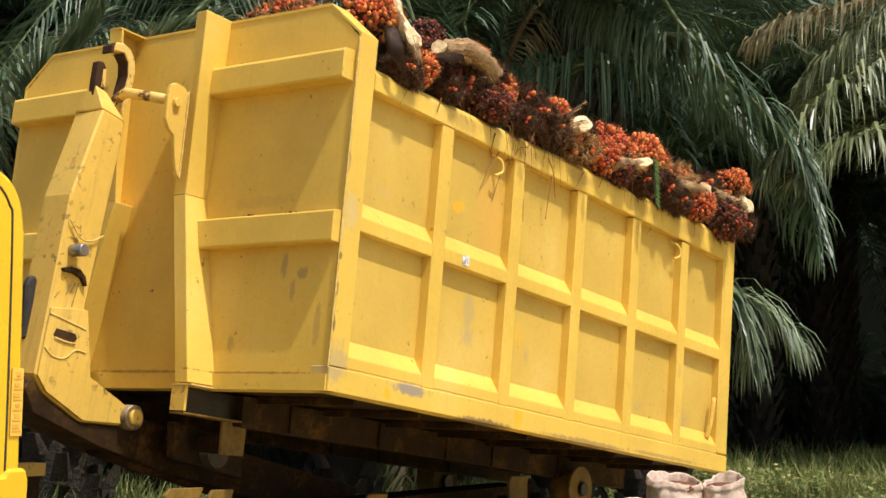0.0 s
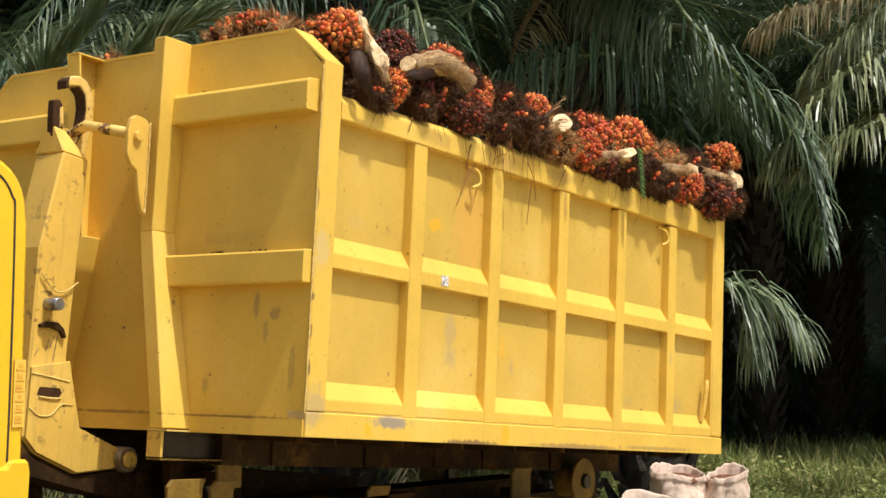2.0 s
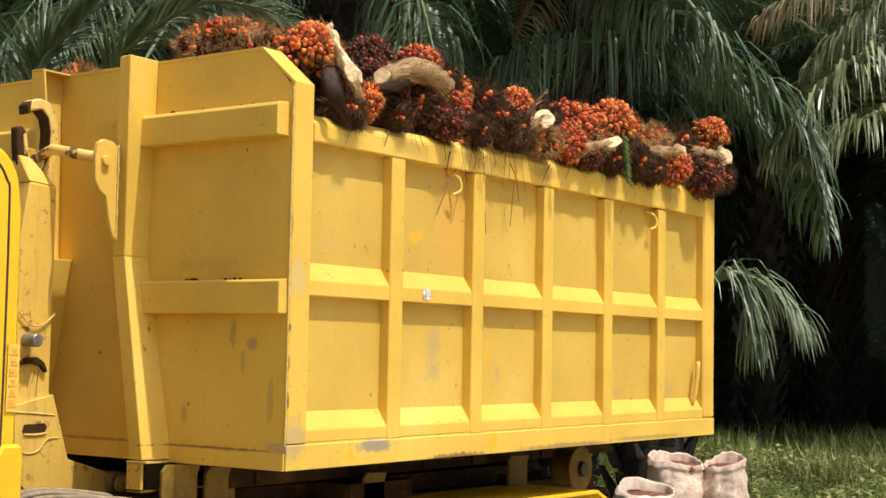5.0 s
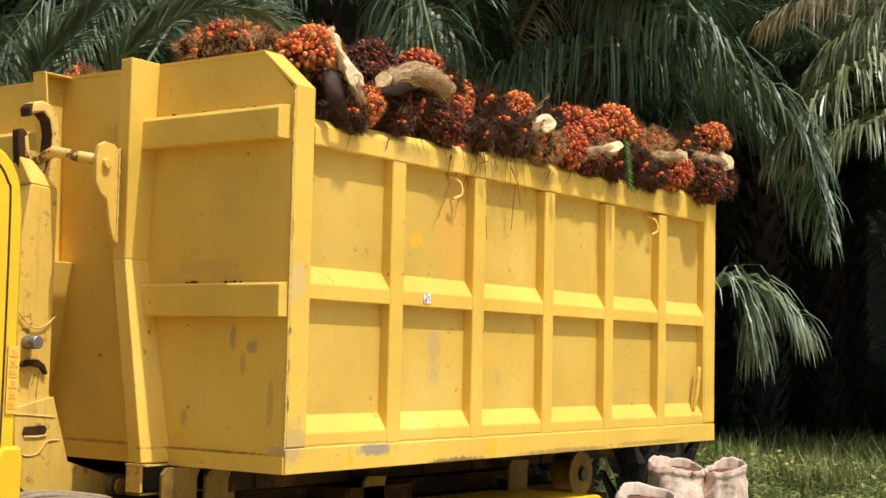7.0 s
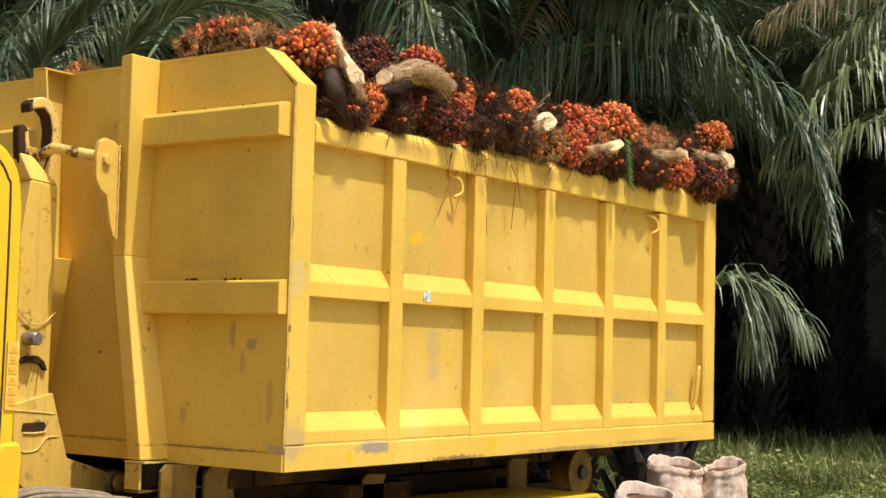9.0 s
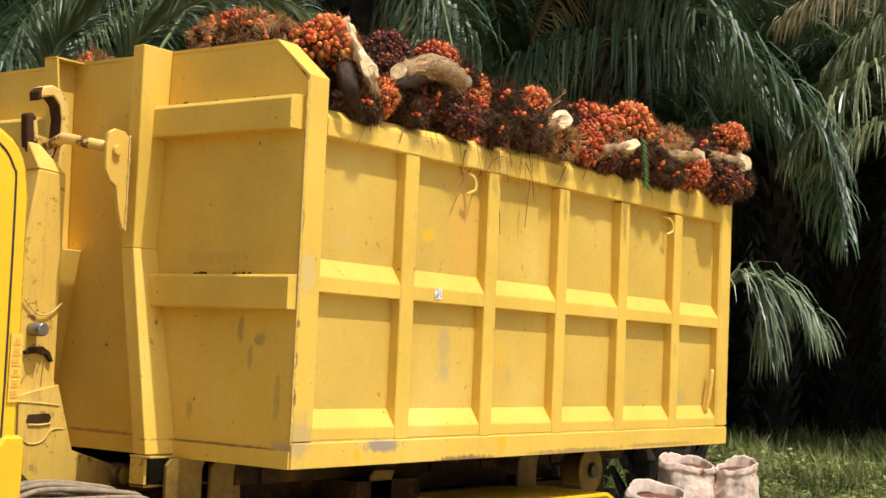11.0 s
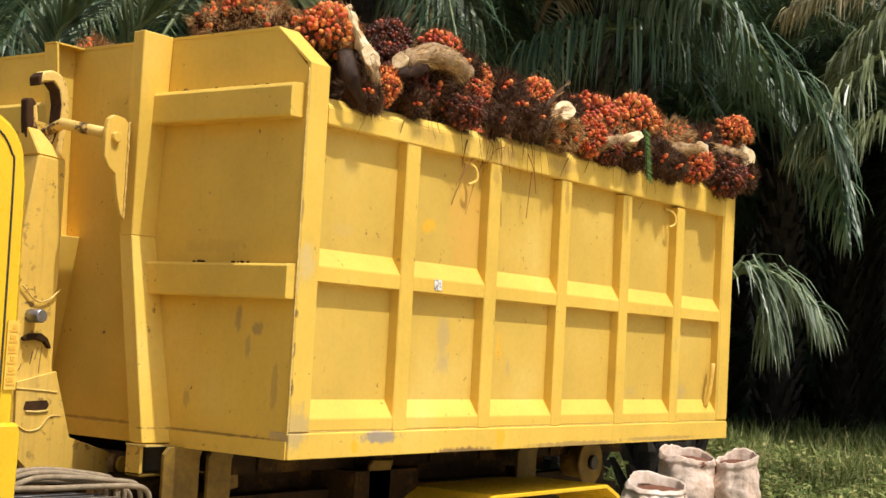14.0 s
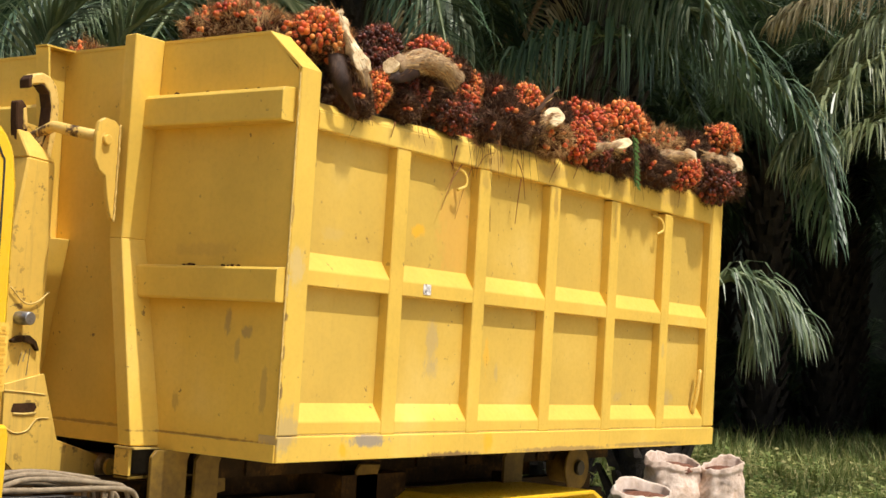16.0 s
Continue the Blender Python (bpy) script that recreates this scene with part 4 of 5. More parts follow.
crimson = bunch(1, 1.319, 0.300, 2.012, (-0.3, -0.5, 0.9), 0.58, 0)
bunch(3, 1.379, 0.200, 1.914, (-0.4, -0.7, 0.4), 0.55, 30)
bunch(3, 1.026, 0.130, 1.759, (-0.4, -0.8, 0), 0.68, 90)
bunch(2, 0.892, 0.130, 1.707, (-0.6, -0.7, -0.2), 0.55, 45)
bunch(3, 0.747, 0.025, 1.639, (-0.3, -0.8, -0.2), 0.42, 10)
bunch(0, 1.467, 0.180, 1.885, (-0.6, -0.7, 0.3), 0.46, 0)
bunch(1, 1.385, 0.130, 1.765, (-0.6, -0.7, 0), 0.50, 60)
bunch(2, 1.134, 0.005, 1.663, (-0.5, -0.8, -0.1), 0.52, 15)
bunch(3, 1.703, 0.170, 1.838, (-0.4, -0.7, 0.4), 0.72, 50)
bunch(3, 1.646, 0.025, 1.719, (-0.4, -0.7, 0.4), 0.62, 0)
bunch(3, 1.406, -0.015, 1.658, (-0.3, -0.9, 0), 0.40, 70)
bunch(0, 2.066, 0.180, 1.889, (-0.4, -0.7, 0.6), 0.60, 30)
bunch(3, 1.812, 0.025, 1.716, (-0.4, -0.8, 0.1), 0.55, 20)
pale = bunch(4, 2.038, -0.005, 1.689, (-0.4, -0.8, 0.3), 0.55, 10)
bunch(3, 2.404, 0.180, 1.880, (-0.2, -0.6, 0.8), 0.50, 30)
bunch(1, 2.680, 0.170, 1.869, (-0.3, -0.7, 0.6), 0.80, 0)
bunch(0, 3.219, 0.200, 1.943, (-0.4, -0.6, 0.6), 0.88, 20)
bunch(1, 2.346, 0.005, 1.715, (-0.5, -0.8, 0.2), 0.58, 50)
bunch(2, 2.542, 0.005, 1.679, (-0.4, -0.8, 0), 0.55, 0)
bunch(3, 2.846, 0.005, 1.680, (-0.3, -0.8, 0), 0.55, 30)
tan = bunch(4, 2.770, 0.025, 1.760, (-0.3, -0.8, 0.4), 0.50, 0)
bunch(3, 3.146, -0.005, 1.704, (-0.3, -0.8, 0), 0.60, 60)
straw = bunch(4, 3.537, 0.120, 1.804, (-0.3, -0.7, 0.5), 0.62, 0)
bunch(1, 3.664, -0.015, 1.726, (-0.5, -0.8, 0.1), 0.60, 15)
bunch(3, 3.335, -0.025, 1.674, (-0.3, -0.8, 0), 0.50, 40)
bunch(4, 3.686, 0.140, 1.910, (-0.3, -0.6, 0.8), 0.60, 80)
bunch(0, 4.311, 0.015, 2.037, (-0.4, -0.6, 0.6), 0.58, 0)
last = bunch(3, 4.284, 0.140, 1.885, (-0.4, -0.7, 0.3), 0.95, 20)
bunch(2, 4.043, -0.035, 1.709, (-0.4, -0.8, -0.2), 0.75, 0)
bunch(3, 4.349, -0.015, 1.757, (-0.2, -0.8, -0.2), 0.62, 0)
bunch(1, 0.551, 0.950, 2.075, (0.1, 0.1, 1), 0.6, 10)
bunch(4, 0.560, 0.860, 2.045, (-0.5, -0.4, 0.8), 0.66, 130)
bunch(4, 0.490, 1.050, 2.033, (-0.5, -0.5, 0.8), 0.60, 10)
bunch(4, 0.649, 0.800, 2.054, (-0.5, -0.6, 0.6), 0.55, 10)
bunch(4, 0.316, 1.750, 1.874, (-0.5, -0.5, 0.8), 0.60, 10)
bunch(3, 3.98, 0.120, 1.885, (-0.3, -0.7, 0.5), 0.78, 40)
bunch(4, 3.42, 0.120, 1.850, (-0.3, -0.7, 0.6), 0.62, 70)
bunch(3, 2.20, 0.130, 1.80, (-0.3, -0.7, 0.3), 0.7, 15)
stalk(first, [(0.352, 0.120, 2.017), (0.360, 0.080, 1.933), (0.377, 0.040, 1.843), (0.391, 0.000, 1.773)], 0.016, 0.034, (-0.65, -0.7, 0.25), (0.062, 0.036), cut_mat, 3, 60, "cream stalk with peeling orange fibres")
stalk(first, [(0.369, -0.020, 1.734), (0.395, -0.030, 1.675), (0.424, -0.020, 1.603)], 0.03, 0.022, (0, 0, 1), None, stalk_mat, 4, 160)
stalk(crimson, [(1.169, 0.050, 1.851), (0.987, 0.020, 1.892), (0.790, 0.000, 1.866), (0.616, -0.010, 1.793)], 0.068, 0.045, (-0.95, -0.35, 0.25), (0.045, 0.036), stalk_mat, 5, 700, "brown stalk wrapped in coarse fibre")
stalk(pale, [(1.845, -0.010, 1.688), (1.911, -0.030, 1.753), (1.976, -0.060, 1.787)], 0.05, 0.03, (-0.5, -0.75, 0.4), (0.075, 0.050), stalk_mat, 6, 500)
stalk(tan, [(2.327, -0.040, 1.669), (2.485, -0.060, 1.704), (2.703, -0.080, 1.749)], 0.034, 0.030, (-0.4, -0.8, 0.5), (0.080, 0.036), stalk_mat, 7, 320)
stalk(straw, [(3.330, 0.000, 1.782), (3.564, -0.040, 1.816), (3.663, -0.060, 1.815)], 0.036, 0.030, (-0.8, -0.6, 0.1), (0.050, 0.056), stalk_mat, 8, 520)
stalk(last, [(3.948, 0.000, 1.868), (4.148, -0.030, 1.865), (4.324, -0.050, 1.862)], 0.045, 0.042, (-0.5, -0.75, 0.2), (0.060, 0.078), stalk_mat, 9, 420)
stalk(pale, [(2.118, 0.000, 1.987), (1.947, -0.020, 1.865), (1.797, -0.030, 1.760), (1.630, -0.020, 1.650)], 0.006, 0.026, (0, 0, 1), None, burnt, 10, 30, "dark dry spikelet stem")
sheath(first, [(0.220, 0.000, 1.790), (0.180, -0.060, 1.695), (0.201, -0.080, 1.623), (0.331, -0.040, 1.540)], 0.045, bract_mat, "dark leathery brown bract hanging down")
sheath(crimson, [(0.758, -0.050, 1.821), (0.629, -0.060, 1.774), (0.540, -0.050, 1.726)], 0.045, bract_mat, "dark leathery brown bract")


# the rest of the heap, lower, behind the front row
def heap():
    rng = random.Random(31)
    for i in range(9):
        for j in range(4):
            x, y = 0.42 + 0.44 * i + rng.uniform(-0.08, 0.08), 0.60 + 0.40 * j + rng.uniform(-0.06, 0.06)
            bunch(rng.randrange(5), x, y, 1.50 + rng.uniform(-0.06, 0.08), (rng.uniform(-0.6, 0.6), rng.uniform(-0.6, 0.6), 1), rng.uniform(0.9, 1.1), rng.uniform(0, 360))


heap()


# STRANDS of fibre that hang over the top rail, a green sprig, crumbs on the front rails
def litter():
    rng = random.Random(8)
    strands = [(1.181, -0.004, 1.523, 1.153, 0.000, 1.389),
               (1.273, 0.016, 1.456, 1.107, 0.020, 1.196),
               (1.404, 0.026, 1.495, 1.246, 0.030, 1.167),
               (1.178, 0.026, 1.445, 1.151, 0.030, 1.294),
               (1.460, 0.026, 1.426, 1.569, 0.030, 1.136),
               (1.719, -0.014, 1.532, 1.825, -0.010, 1.332),
               (1.826, 0.016, 1.492, 1.788, 0.020, 1.199),
               (1.500, -0.014, 1.535, 1.353, -0.010, 1.429),
               (0.899, -0.014, 1.574, 0.940, -0.010, 1.519),
               (0.651, -0.014, 1.553, 0.633, -0.010, 1.478),
               (3.038, -0.004, 1.420, 2.989, 0.000, 1.374),
               (0.302, 0.016, 1.699, 0.430, 0.020, 1.532),
               (0.354, 0.026, 1.734, 0.325, 0.030, 1.587),
               (2.128, -0.014, 1.557, 2.060, -0.010, 1.455),
               (1.524, -0.014, 1.603, 1.589, -0.010, 1.492),
               (2.354, -0.009, 1.585, 2.326, -0.005, 1.511),
               (1.316, -0.014, 1.560, 1.389, -0.010, 1.454)]
    for x0, y0, z0, x1, y1, z1 in strands:
        a, c = Vector((x0, y0, z0)), Vector((x1, y1, z1))
        mid = a.lerp(c, 0.5) + Vector((rng.uniform(-0.03, 0.03), -0.012, 0.02))
        bm = tube([q - a for q in curve([a, mid, c], 6)], rng.uniform(0.0022, 0.0045), 5, taper=0.4)
        m = Matrix.Translation(a)
        s = tagged(part("fibre_strand", bm, husk_mat), "dry brown palm fibre hanging over the rail", "plant fibre", "hanging fibres")
        s.matrix_basis = m
        LOAD.append((s, m))
    for k in range(60):
        x = rng.choice((0.35, 0.9, 1.35, 1.42, 1.5, 1.62, 1.8, 1.9, 2.2, 2.6, 3.1, 3.6)) + rng.gauss(0, 0.09)
        h = side_height(x) + 0.012
        a = Vector((x, 0.03, h + rng.uniform(0, 0.05)))
        far = rng.uniform(0.05, 0.16) * (1.5 if 1.2 < x < 2.0 else 1.0)
        bend, end = a + Vector((rng.uniform(-0.02, 0.02), -0.045, -0.02)), a + Vector((rng.uniform(-0.07, 0.07), -0.05, -0.03 - far))
        bm = tube([q - a for q in curve([a, bend, end], 5)], rng.uniform(0.0012, 0.0026), 4, taper=0.4)
        st = tagged(part("fibre_strand", bm, husk_straw if k % 3 else husk_dark), "dry straw-like palm fibre caught on the rail", "plant fibre", "hanging fibres")
        st.matrix_basis = Matrix.Translation(a)
        LOAD.append((st, Matrix.Translation(a)))
    sprig = thing("leaf_sprig", "small green fern sprig hanging from the load", "leaf", pose(2.82, -0.105, 1.832))
    stem = [(0.0, 0, 0), (0.004, -0.012, -0.10), (0.012, -0.02, -0.2), (0.016, -0.022, -0.30)]
    part("stem", tube(curve(stem, 5), 0.004, 5), green_mat, sprig)
    for k in range(22):
        p = Vector(stem[0]).lerp(Vector(stem[-1]), k / 22)
        d = Vector(((1 if k % 2 else -1) * 0.045, -0.02, -0.03 - 0.01 * rng.random()))
        w = Vector((0, 0, 0.012))
        bm = bmesh.new()
        vs = [bm.verts.new(q) for q in (p - w * 0.3, p + d * 0.5 + w, p + d, p + d * 0.5 - w)]
        bm.faces.new(vs)
        part("leaflet", bm, green_mat, sprig)
    LOAD.append((sprig, pose(2.82, -0.105, 1.832)))
    for k in range(16):
        upper = k < 5
        x, y, z = (-0.02 - 0.02 * rng.random(), rng.uniform(0.1, 0.8), 1.598) if upper else (-0.01 - 0.02 * rng.random(), rng.choice((0.30, 0.36, 0.55, 0.60, 0.64)) + rng.uniform(-0.03, 0.03), 0.827)
        r = rng.uniform(0.006, 0.013)
        bm = bmesh.new()
        bmesh.ops.create_icosphere(bm, subdivisions=2, radius=r)
        for v in bm.verts:
            v.co *= 1 + 0.35 * noise.noise(v.co * 90 + Vector((k, 0, 0)))
            v.co.z *= 0.6
        m = pose(x, y, z, 0, 0, rng.uniform(0, 360))
        c = tagged(part("crumb", bm, fruit_orange if k == 1 else core_mat), "loose orange palm fruit on the rail" if k == 1 else "dark crumb of husk lying on the rail", "fruit" if k == 1 else "debris", "crumbs on the front rails")
        c.matrix_basis = m
        LOAD.append((c, m))


green_mat = varied("fern_green", [(0.2, (0.05, 0.11, 0.02)), (0.8, (0.13, 0.24, 0.05))], 0.5, 0.4, False, 8.0, 0.3)
litter()


# ---- oil palms ----
def frond_mesh(seed, length, droop, leaf=0.85, dry=False, hang=0.5, path=None, leaf_look=None, count=118, loose=1.0):
    """A feather frond that arches down, along x or a path: rib and a few hundred narrow folded leaflets."""
    rng = random.Random(seed)
    rib, leaves = bmesh.new(), bmesh.new()
    line = curve(path, 8) if path else None

    def at(s):
        if line:
            q = max(0.0, min(s, 1.0)) * (len(line) - 1)
            k = min(int(q), len(line) - 2)
            return line[k].lerp(line[k + 1], q - k)
        return Vector((length * (s - 0.16 * droop * s ** 3), 0.15 * math.sin(s * 2 + seed) * s, length * (-0.55 * droop * s ** 2.3)))
    pts = [at(i / 18) for i in range(19)]
    tube(pts, 0.04 if path else 0.045, 6, rib, 0.12)
    for i in range(count):
        s = 0.13 + 0.87 * (i + rng.uniform(-0.3, 0.3)) / count
        s = min(max(s, 0.1), 1.0)
        p = at(s)
        fwd = (at(min(s + 0.02, 1.0)) - at(s - 0.02)).normalized()
        side0 = Vector((0, 0, 1)).cross(fwd).normalized()
        up = fwd.cross(side0)
        for sg in (-1, 1):
            ln = leaf * (0.35 + 0.75 * math.sin(math.pi * min(1, 0.12 + 0.86 * s)) ** 0.7) * rng.uniform(0.8, 1.12)
            lift = 0.075 + loose * rng.uniform(-0.325, 0.325)
            d = (side0 * sg * 0.85 + fwd * (0.55 + loose * rng.uniform(-0.2, 0.2)) + up * lift).normalized()
            wid = rng.uniform(0.011, 0.018)
            wv = d.cross(Vector((rng.uniform(-0.4, 0.4), rng.uniform(-0.4, 0.4), 1))).normalized() * wid
            a, prev = p.copy(), None
            heading = d.copy()
            for k, f in enumerate((0.5, 1.0, 0.55, 0.0)):
                l = [leaves.verts.new(a + wv * f), leaves.verts.new(a - wv * f)] if f else [leaves.verts.new(a)]
                if prev:
                    leaves.faces.new((*prev, *l[::-1])) if len(l) == 2 else leaves.faces.new((*prev, l[0]))
                prev = l
                a = a + heading * ln / 3
                heading = (heading + Vector((0, 0, -hang * (1.05 + loose * rng.uniform(-0.45, 0.45))))).normalized()
    out = []
    for name, bm, mat in (("rib", rib, rachis_mat if not dry else stalk_mat), ("foliage", leaves, leaf_look or (dry_leaf if dry else leaf_mat))):
        me = bpy.data.meshes.new(name)
        bm.to_mesh(me)
        bm.free()
        me.materials.append(mat)
        out.append(me)
    return out


FRONDS = [frond_mesh(1, 5.2, 0.9), frond_mesh(2, 5.6, 1.15, 0.9, hang=0.8), frond_mesh(3, 4.8, 0.7, 0.8, hang=0.35), frond_mesh(4, 5.4, 1.35, 0.95, hang=1.1)]
DRY = frond_mesh(5, 4.6, 1.5, 0.8, True, 1.2)


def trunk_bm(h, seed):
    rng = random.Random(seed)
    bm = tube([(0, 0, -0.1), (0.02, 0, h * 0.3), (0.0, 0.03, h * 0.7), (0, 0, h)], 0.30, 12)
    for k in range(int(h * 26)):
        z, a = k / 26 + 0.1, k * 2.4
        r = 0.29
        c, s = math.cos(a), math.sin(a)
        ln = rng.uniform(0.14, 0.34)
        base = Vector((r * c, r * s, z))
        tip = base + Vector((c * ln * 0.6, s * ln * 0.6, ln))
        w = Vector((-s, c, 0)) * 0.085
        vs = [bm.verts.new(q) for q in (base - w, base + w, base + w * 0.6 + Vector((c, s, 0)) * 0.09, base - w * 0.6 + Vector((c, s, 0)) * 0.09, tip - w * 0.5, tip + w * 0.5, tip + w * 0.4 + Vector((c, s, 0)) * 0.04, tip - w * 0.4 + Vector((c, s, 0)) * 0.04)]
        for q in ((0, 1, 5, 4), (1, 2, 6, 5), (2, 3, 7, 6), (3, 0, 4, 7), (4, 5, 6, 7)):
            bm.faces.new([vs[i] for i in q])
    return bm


TRUNKS = {}


def frond(parent, m, kind, name="frond"):
    rib_me, leaf_me = DRY if kind < 0 else FRONDS[kind % 4]
    f = new(name, rib_me)
    f.parent, f.matrix_basis = parent, m
    lv = tagged(new("foliage", leaf_me), kind="stuff")
    lv.parent = f
    return f


def palm(x, y, h, seed, count=30, size=1.0, dry=1, spread=95, gap=None):
    rng = random.Random(seed)
    p = thing("oil_palm", "mature oil palm with arching dark green feather fronds", "palm tree", pose(x, y, 0), "oil palms of the plantation")
    key = round(h * 2) / 2
    if key not in TRUNKS:
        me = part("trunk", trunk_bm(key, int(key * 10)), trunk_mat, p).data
        TRUNKS[key] = me
    else:
        t = new("trunk", TRUNKS[key])
        t.parent = p
    for k in range(count):
        lift = 62 - spread * (k / count) ** 0.9 + rng.uniform(-7, 7)
        round_to = k * 137.5 + rng.uniform(-9, 9)
        if gap and abs((round_to - gap[0] + 180) % 360 - 180) < gap[1]:
            continue
        m = pose(0, 0, key - 0.1 + 0.35 * (1 - k / count), 0, 0, round_to) @ pose(0.15, 0, 0, rng.uniform(-12, 12), -lift, 0)
        s = size * rng.uniform(0.88, 1.08)
        frond(p, m @ Matrix.Diagonal((s, s, s, 1)), rng.choice(((0, 1, 2, 3) if lift > 5 else (1, 3, 3)) if spread > 70 else ((0, 1, 2, 3) if lift > 30 else (0, 2, 2))))
    for k in range(dry):
        frond(p, pose(0, 0, key - 0.4, 0, 0, rng.uniform(0, 360)) @ pose(0.2, 0, 0, 0, 35, 0), -1, "dry_frond")
    return p


def arched_frond(p, path, seed, leaf=0.95, hang=0.8, dry=False, look_mat=None, count=118, loose=1.0):
    """A long frond of palm p that follows a path through the place."""
    base = p.matrix_basis.translation
    rib_me, leaf_me = frond_mesh(seed, 1, 1, leaf, dry, hang, [Vector(q) - base for q in path], look_mat, count, loose)
    f = new("frond", rib_me)
    f.parent = p
    lv = tagged(new("foliage", leaf_me), kind="stuff")
    lv.parent = f


palm_a = palm(9.30, 4.08, 6.5, 101, 26, 1.0, 1, 62)
palm_b = palm(7.01, 5.29, 6.0, 102, 28, 1.0, 1, 74, gap=(-82, 30))
palm_c = palm(13.21, -2.52, 5.5, 103, 9, 0.9, 0, 45)
palm(6.2, 11.2, 6.0, 104, 32, 1.0)
palm_d = palm(7.76, 2.16, 2.0, 105, 0, 0.25, 0)
palm(16.5, 10.5, 7.0, 106, 26, 1.0, 0, 62)
palm(24.0, 6.5, 7.5, 107, 26, 1.0, 0, 62)
arched_frond(palm_a, [(9.17, 4.38, 5.92), (8.22, 4.38, 5.83), (7.73, 4.33, 5.49), (7.62, 4.14, 5.05), (7.58, 4.04, 4.50)], 42, 0.9, 0.9)
arched_frond(palm_a, [(9.10, 3.97, 6.12), (8.55, 3.10, 5.65), (8.24, 2.53, 5.36), (8.14, 2.15, 5.12)], 43, 1.0, 1.7, False, sunlit_leaf)
arched_frond(palm_a, [(9.20, 3.85, 6.10), (8.5, 2.7, 5.95), (8.05, 1.96, 5.16), (8.35, 1.60, 4.64), (8.61, 1.28, 4.28), (8.77, 1.10, 3.91), (8.90, 0.98, 3.38), (8.95, 0.92, 2.95)], 44, 0.85, 0.9)
arched_frond(palm_a, [(9.30, 3.85, 6.05), (9.42, 3.05, 5.80), (9.15, 2.65, 5.48), (8.60, 2.60, 5.08), (7.95, 2.85, 4.88), (7.40, 3.20, 4.76), (7.02, 3.50, 4.52)], 61, 1.15, 2.2, False, None, 150, 1.5)
# unseen fronds above the view, added to shade the hanging one below
for _seed, _path in ((63, [(9.2, 3.9, 6.5), (8.2, 2.8, 6.9), (7.3, 1.9, 6.8), (6.5, 1.2, 6.3)]), (67, [(9.2, 3.8, 6.4), (8.4, 3.2, 6.4), (7.6, 2.4, 6.15), (6.9, 2.3, 5.9), (6.6, 2.6, 5.65)]), (68, [(9.2, 3.7, 6.2), (8.7, 2.9, 6.1), (8.0, 2.65, 5.95), (7.3, 2.75, 5.8), (6.9, 3.0, 5.6)]), (69, [(9.1, 3.6, 6.6), (8.3, 2.5, 6.6), (7.5, 1.8, 6.4), (6.8, 1.6, 6.1)]), (65, [(9.1, 4.0, 6.4), (7.9, 3.3, 6.6), (6.9, 2.8, 6.4), (6.2, 2.5, 5.9)])):
    arched_frond(palm_a, _path, _seed, 0.9, 0.9)
arched_frond(palm_c, [(13.21, -2.52, 5.60), (11.04, -0.59, 5.61), (10.06, 0.29, 5.20), (9.48, 0.68, 4.83), (9.13, 0.96, 4.51), (8.91, 1.19, 4.12), (8.78, 1.40, 3.72)], 45, 0.85, 0.8, False, olive_leaf)
arched_frond(palm_c, [(13.21, -2.52, 5.60), (10.96, -0.61, 5.05), (9.92, 0.25, 4.41), (9.32, 0.62, 4.14), (9.04, 0.92, 3.92), (8.80, 1.11, 3.65)], 47, 0.7, 0.8, False, olive_leaf)
arched_frond(palm_c, [(13.21, -2.52, 5.60), (10.95, -0.61, 5.95), (10.15, 0.32, 5.64), (9.79, 0.67, 5.37), (9.54, 0.99, 5.05), (9.42, 1.25, 4.70)], 56, 0.8, 0.8, False, olive_leaf)
arched_frond(palm_c, [(13.21, -2.52, 5.60), (11.33, -0.53, 6.06), (10.59, 0.45, 5.88), (9.88, 1.18, 5.60), (9.57, 1.50, 5.47), (9.40, 1.80, 5.26)], 48, 0.7, 0.9, True)
arched_frond(palm_d, [(7.93, 1.95, 2.30), (8.06, 1.61, 2.51), (8.13, 1.46, 2.50), (8.21, 1.29, 2.44), (8.28, 1.12, 2.30), (8.35, 0.99, 2.16), (8.39, 0.89, 2.0)], 49, 0.76, 0.68, False, sunlit_leaf, 44)
arched_frond(palm_d, [(7.93, 1.95, 2.20), (8.06, 1.62, 2.46), (8.11, 1.52, 2.44), (8.16, 1.42, 2.31), (8.19, 1.37, 2.07), (8.21, 1.35, 1.83)], 50, 0.78, 0.9, False, sunlit_leaf, 46)

palm_e = palm(2.70, 4.60, 2.4, 108, 4, 0.25, 0)
arched_frond(palm_e, [(2.70, 4.58, 2.55), (2.74, 4.48, 3.3), (2.82, 4.33, 3.85), (2.89, 4.23, 3.99), (3.0, 4.08, 4.15), (3.13, 3.91, 4.28), (3.27, 3.75, 4.36), (3.42, 3.59, 4.35), (3.58, 3.44, 4.32), (3.77, 3.25, 4.2)], 57, 0.72, 0.20, False, sunlit_leaf, 110, 0.3)
arched_frond(palm_e, [(2.67, 4.62, 2.55), (2.52, 4.90, 3.4), (2.53, 4.84, 3.84), (2.60, 4.75, 3.99), (2.71, 4.59, 4.19), (2.79, 4.47, 4.38), (2.82, 4.41, 4.49)], 58, 0.66, 0.16, False, sunlit_leaf, 110, 0.3)
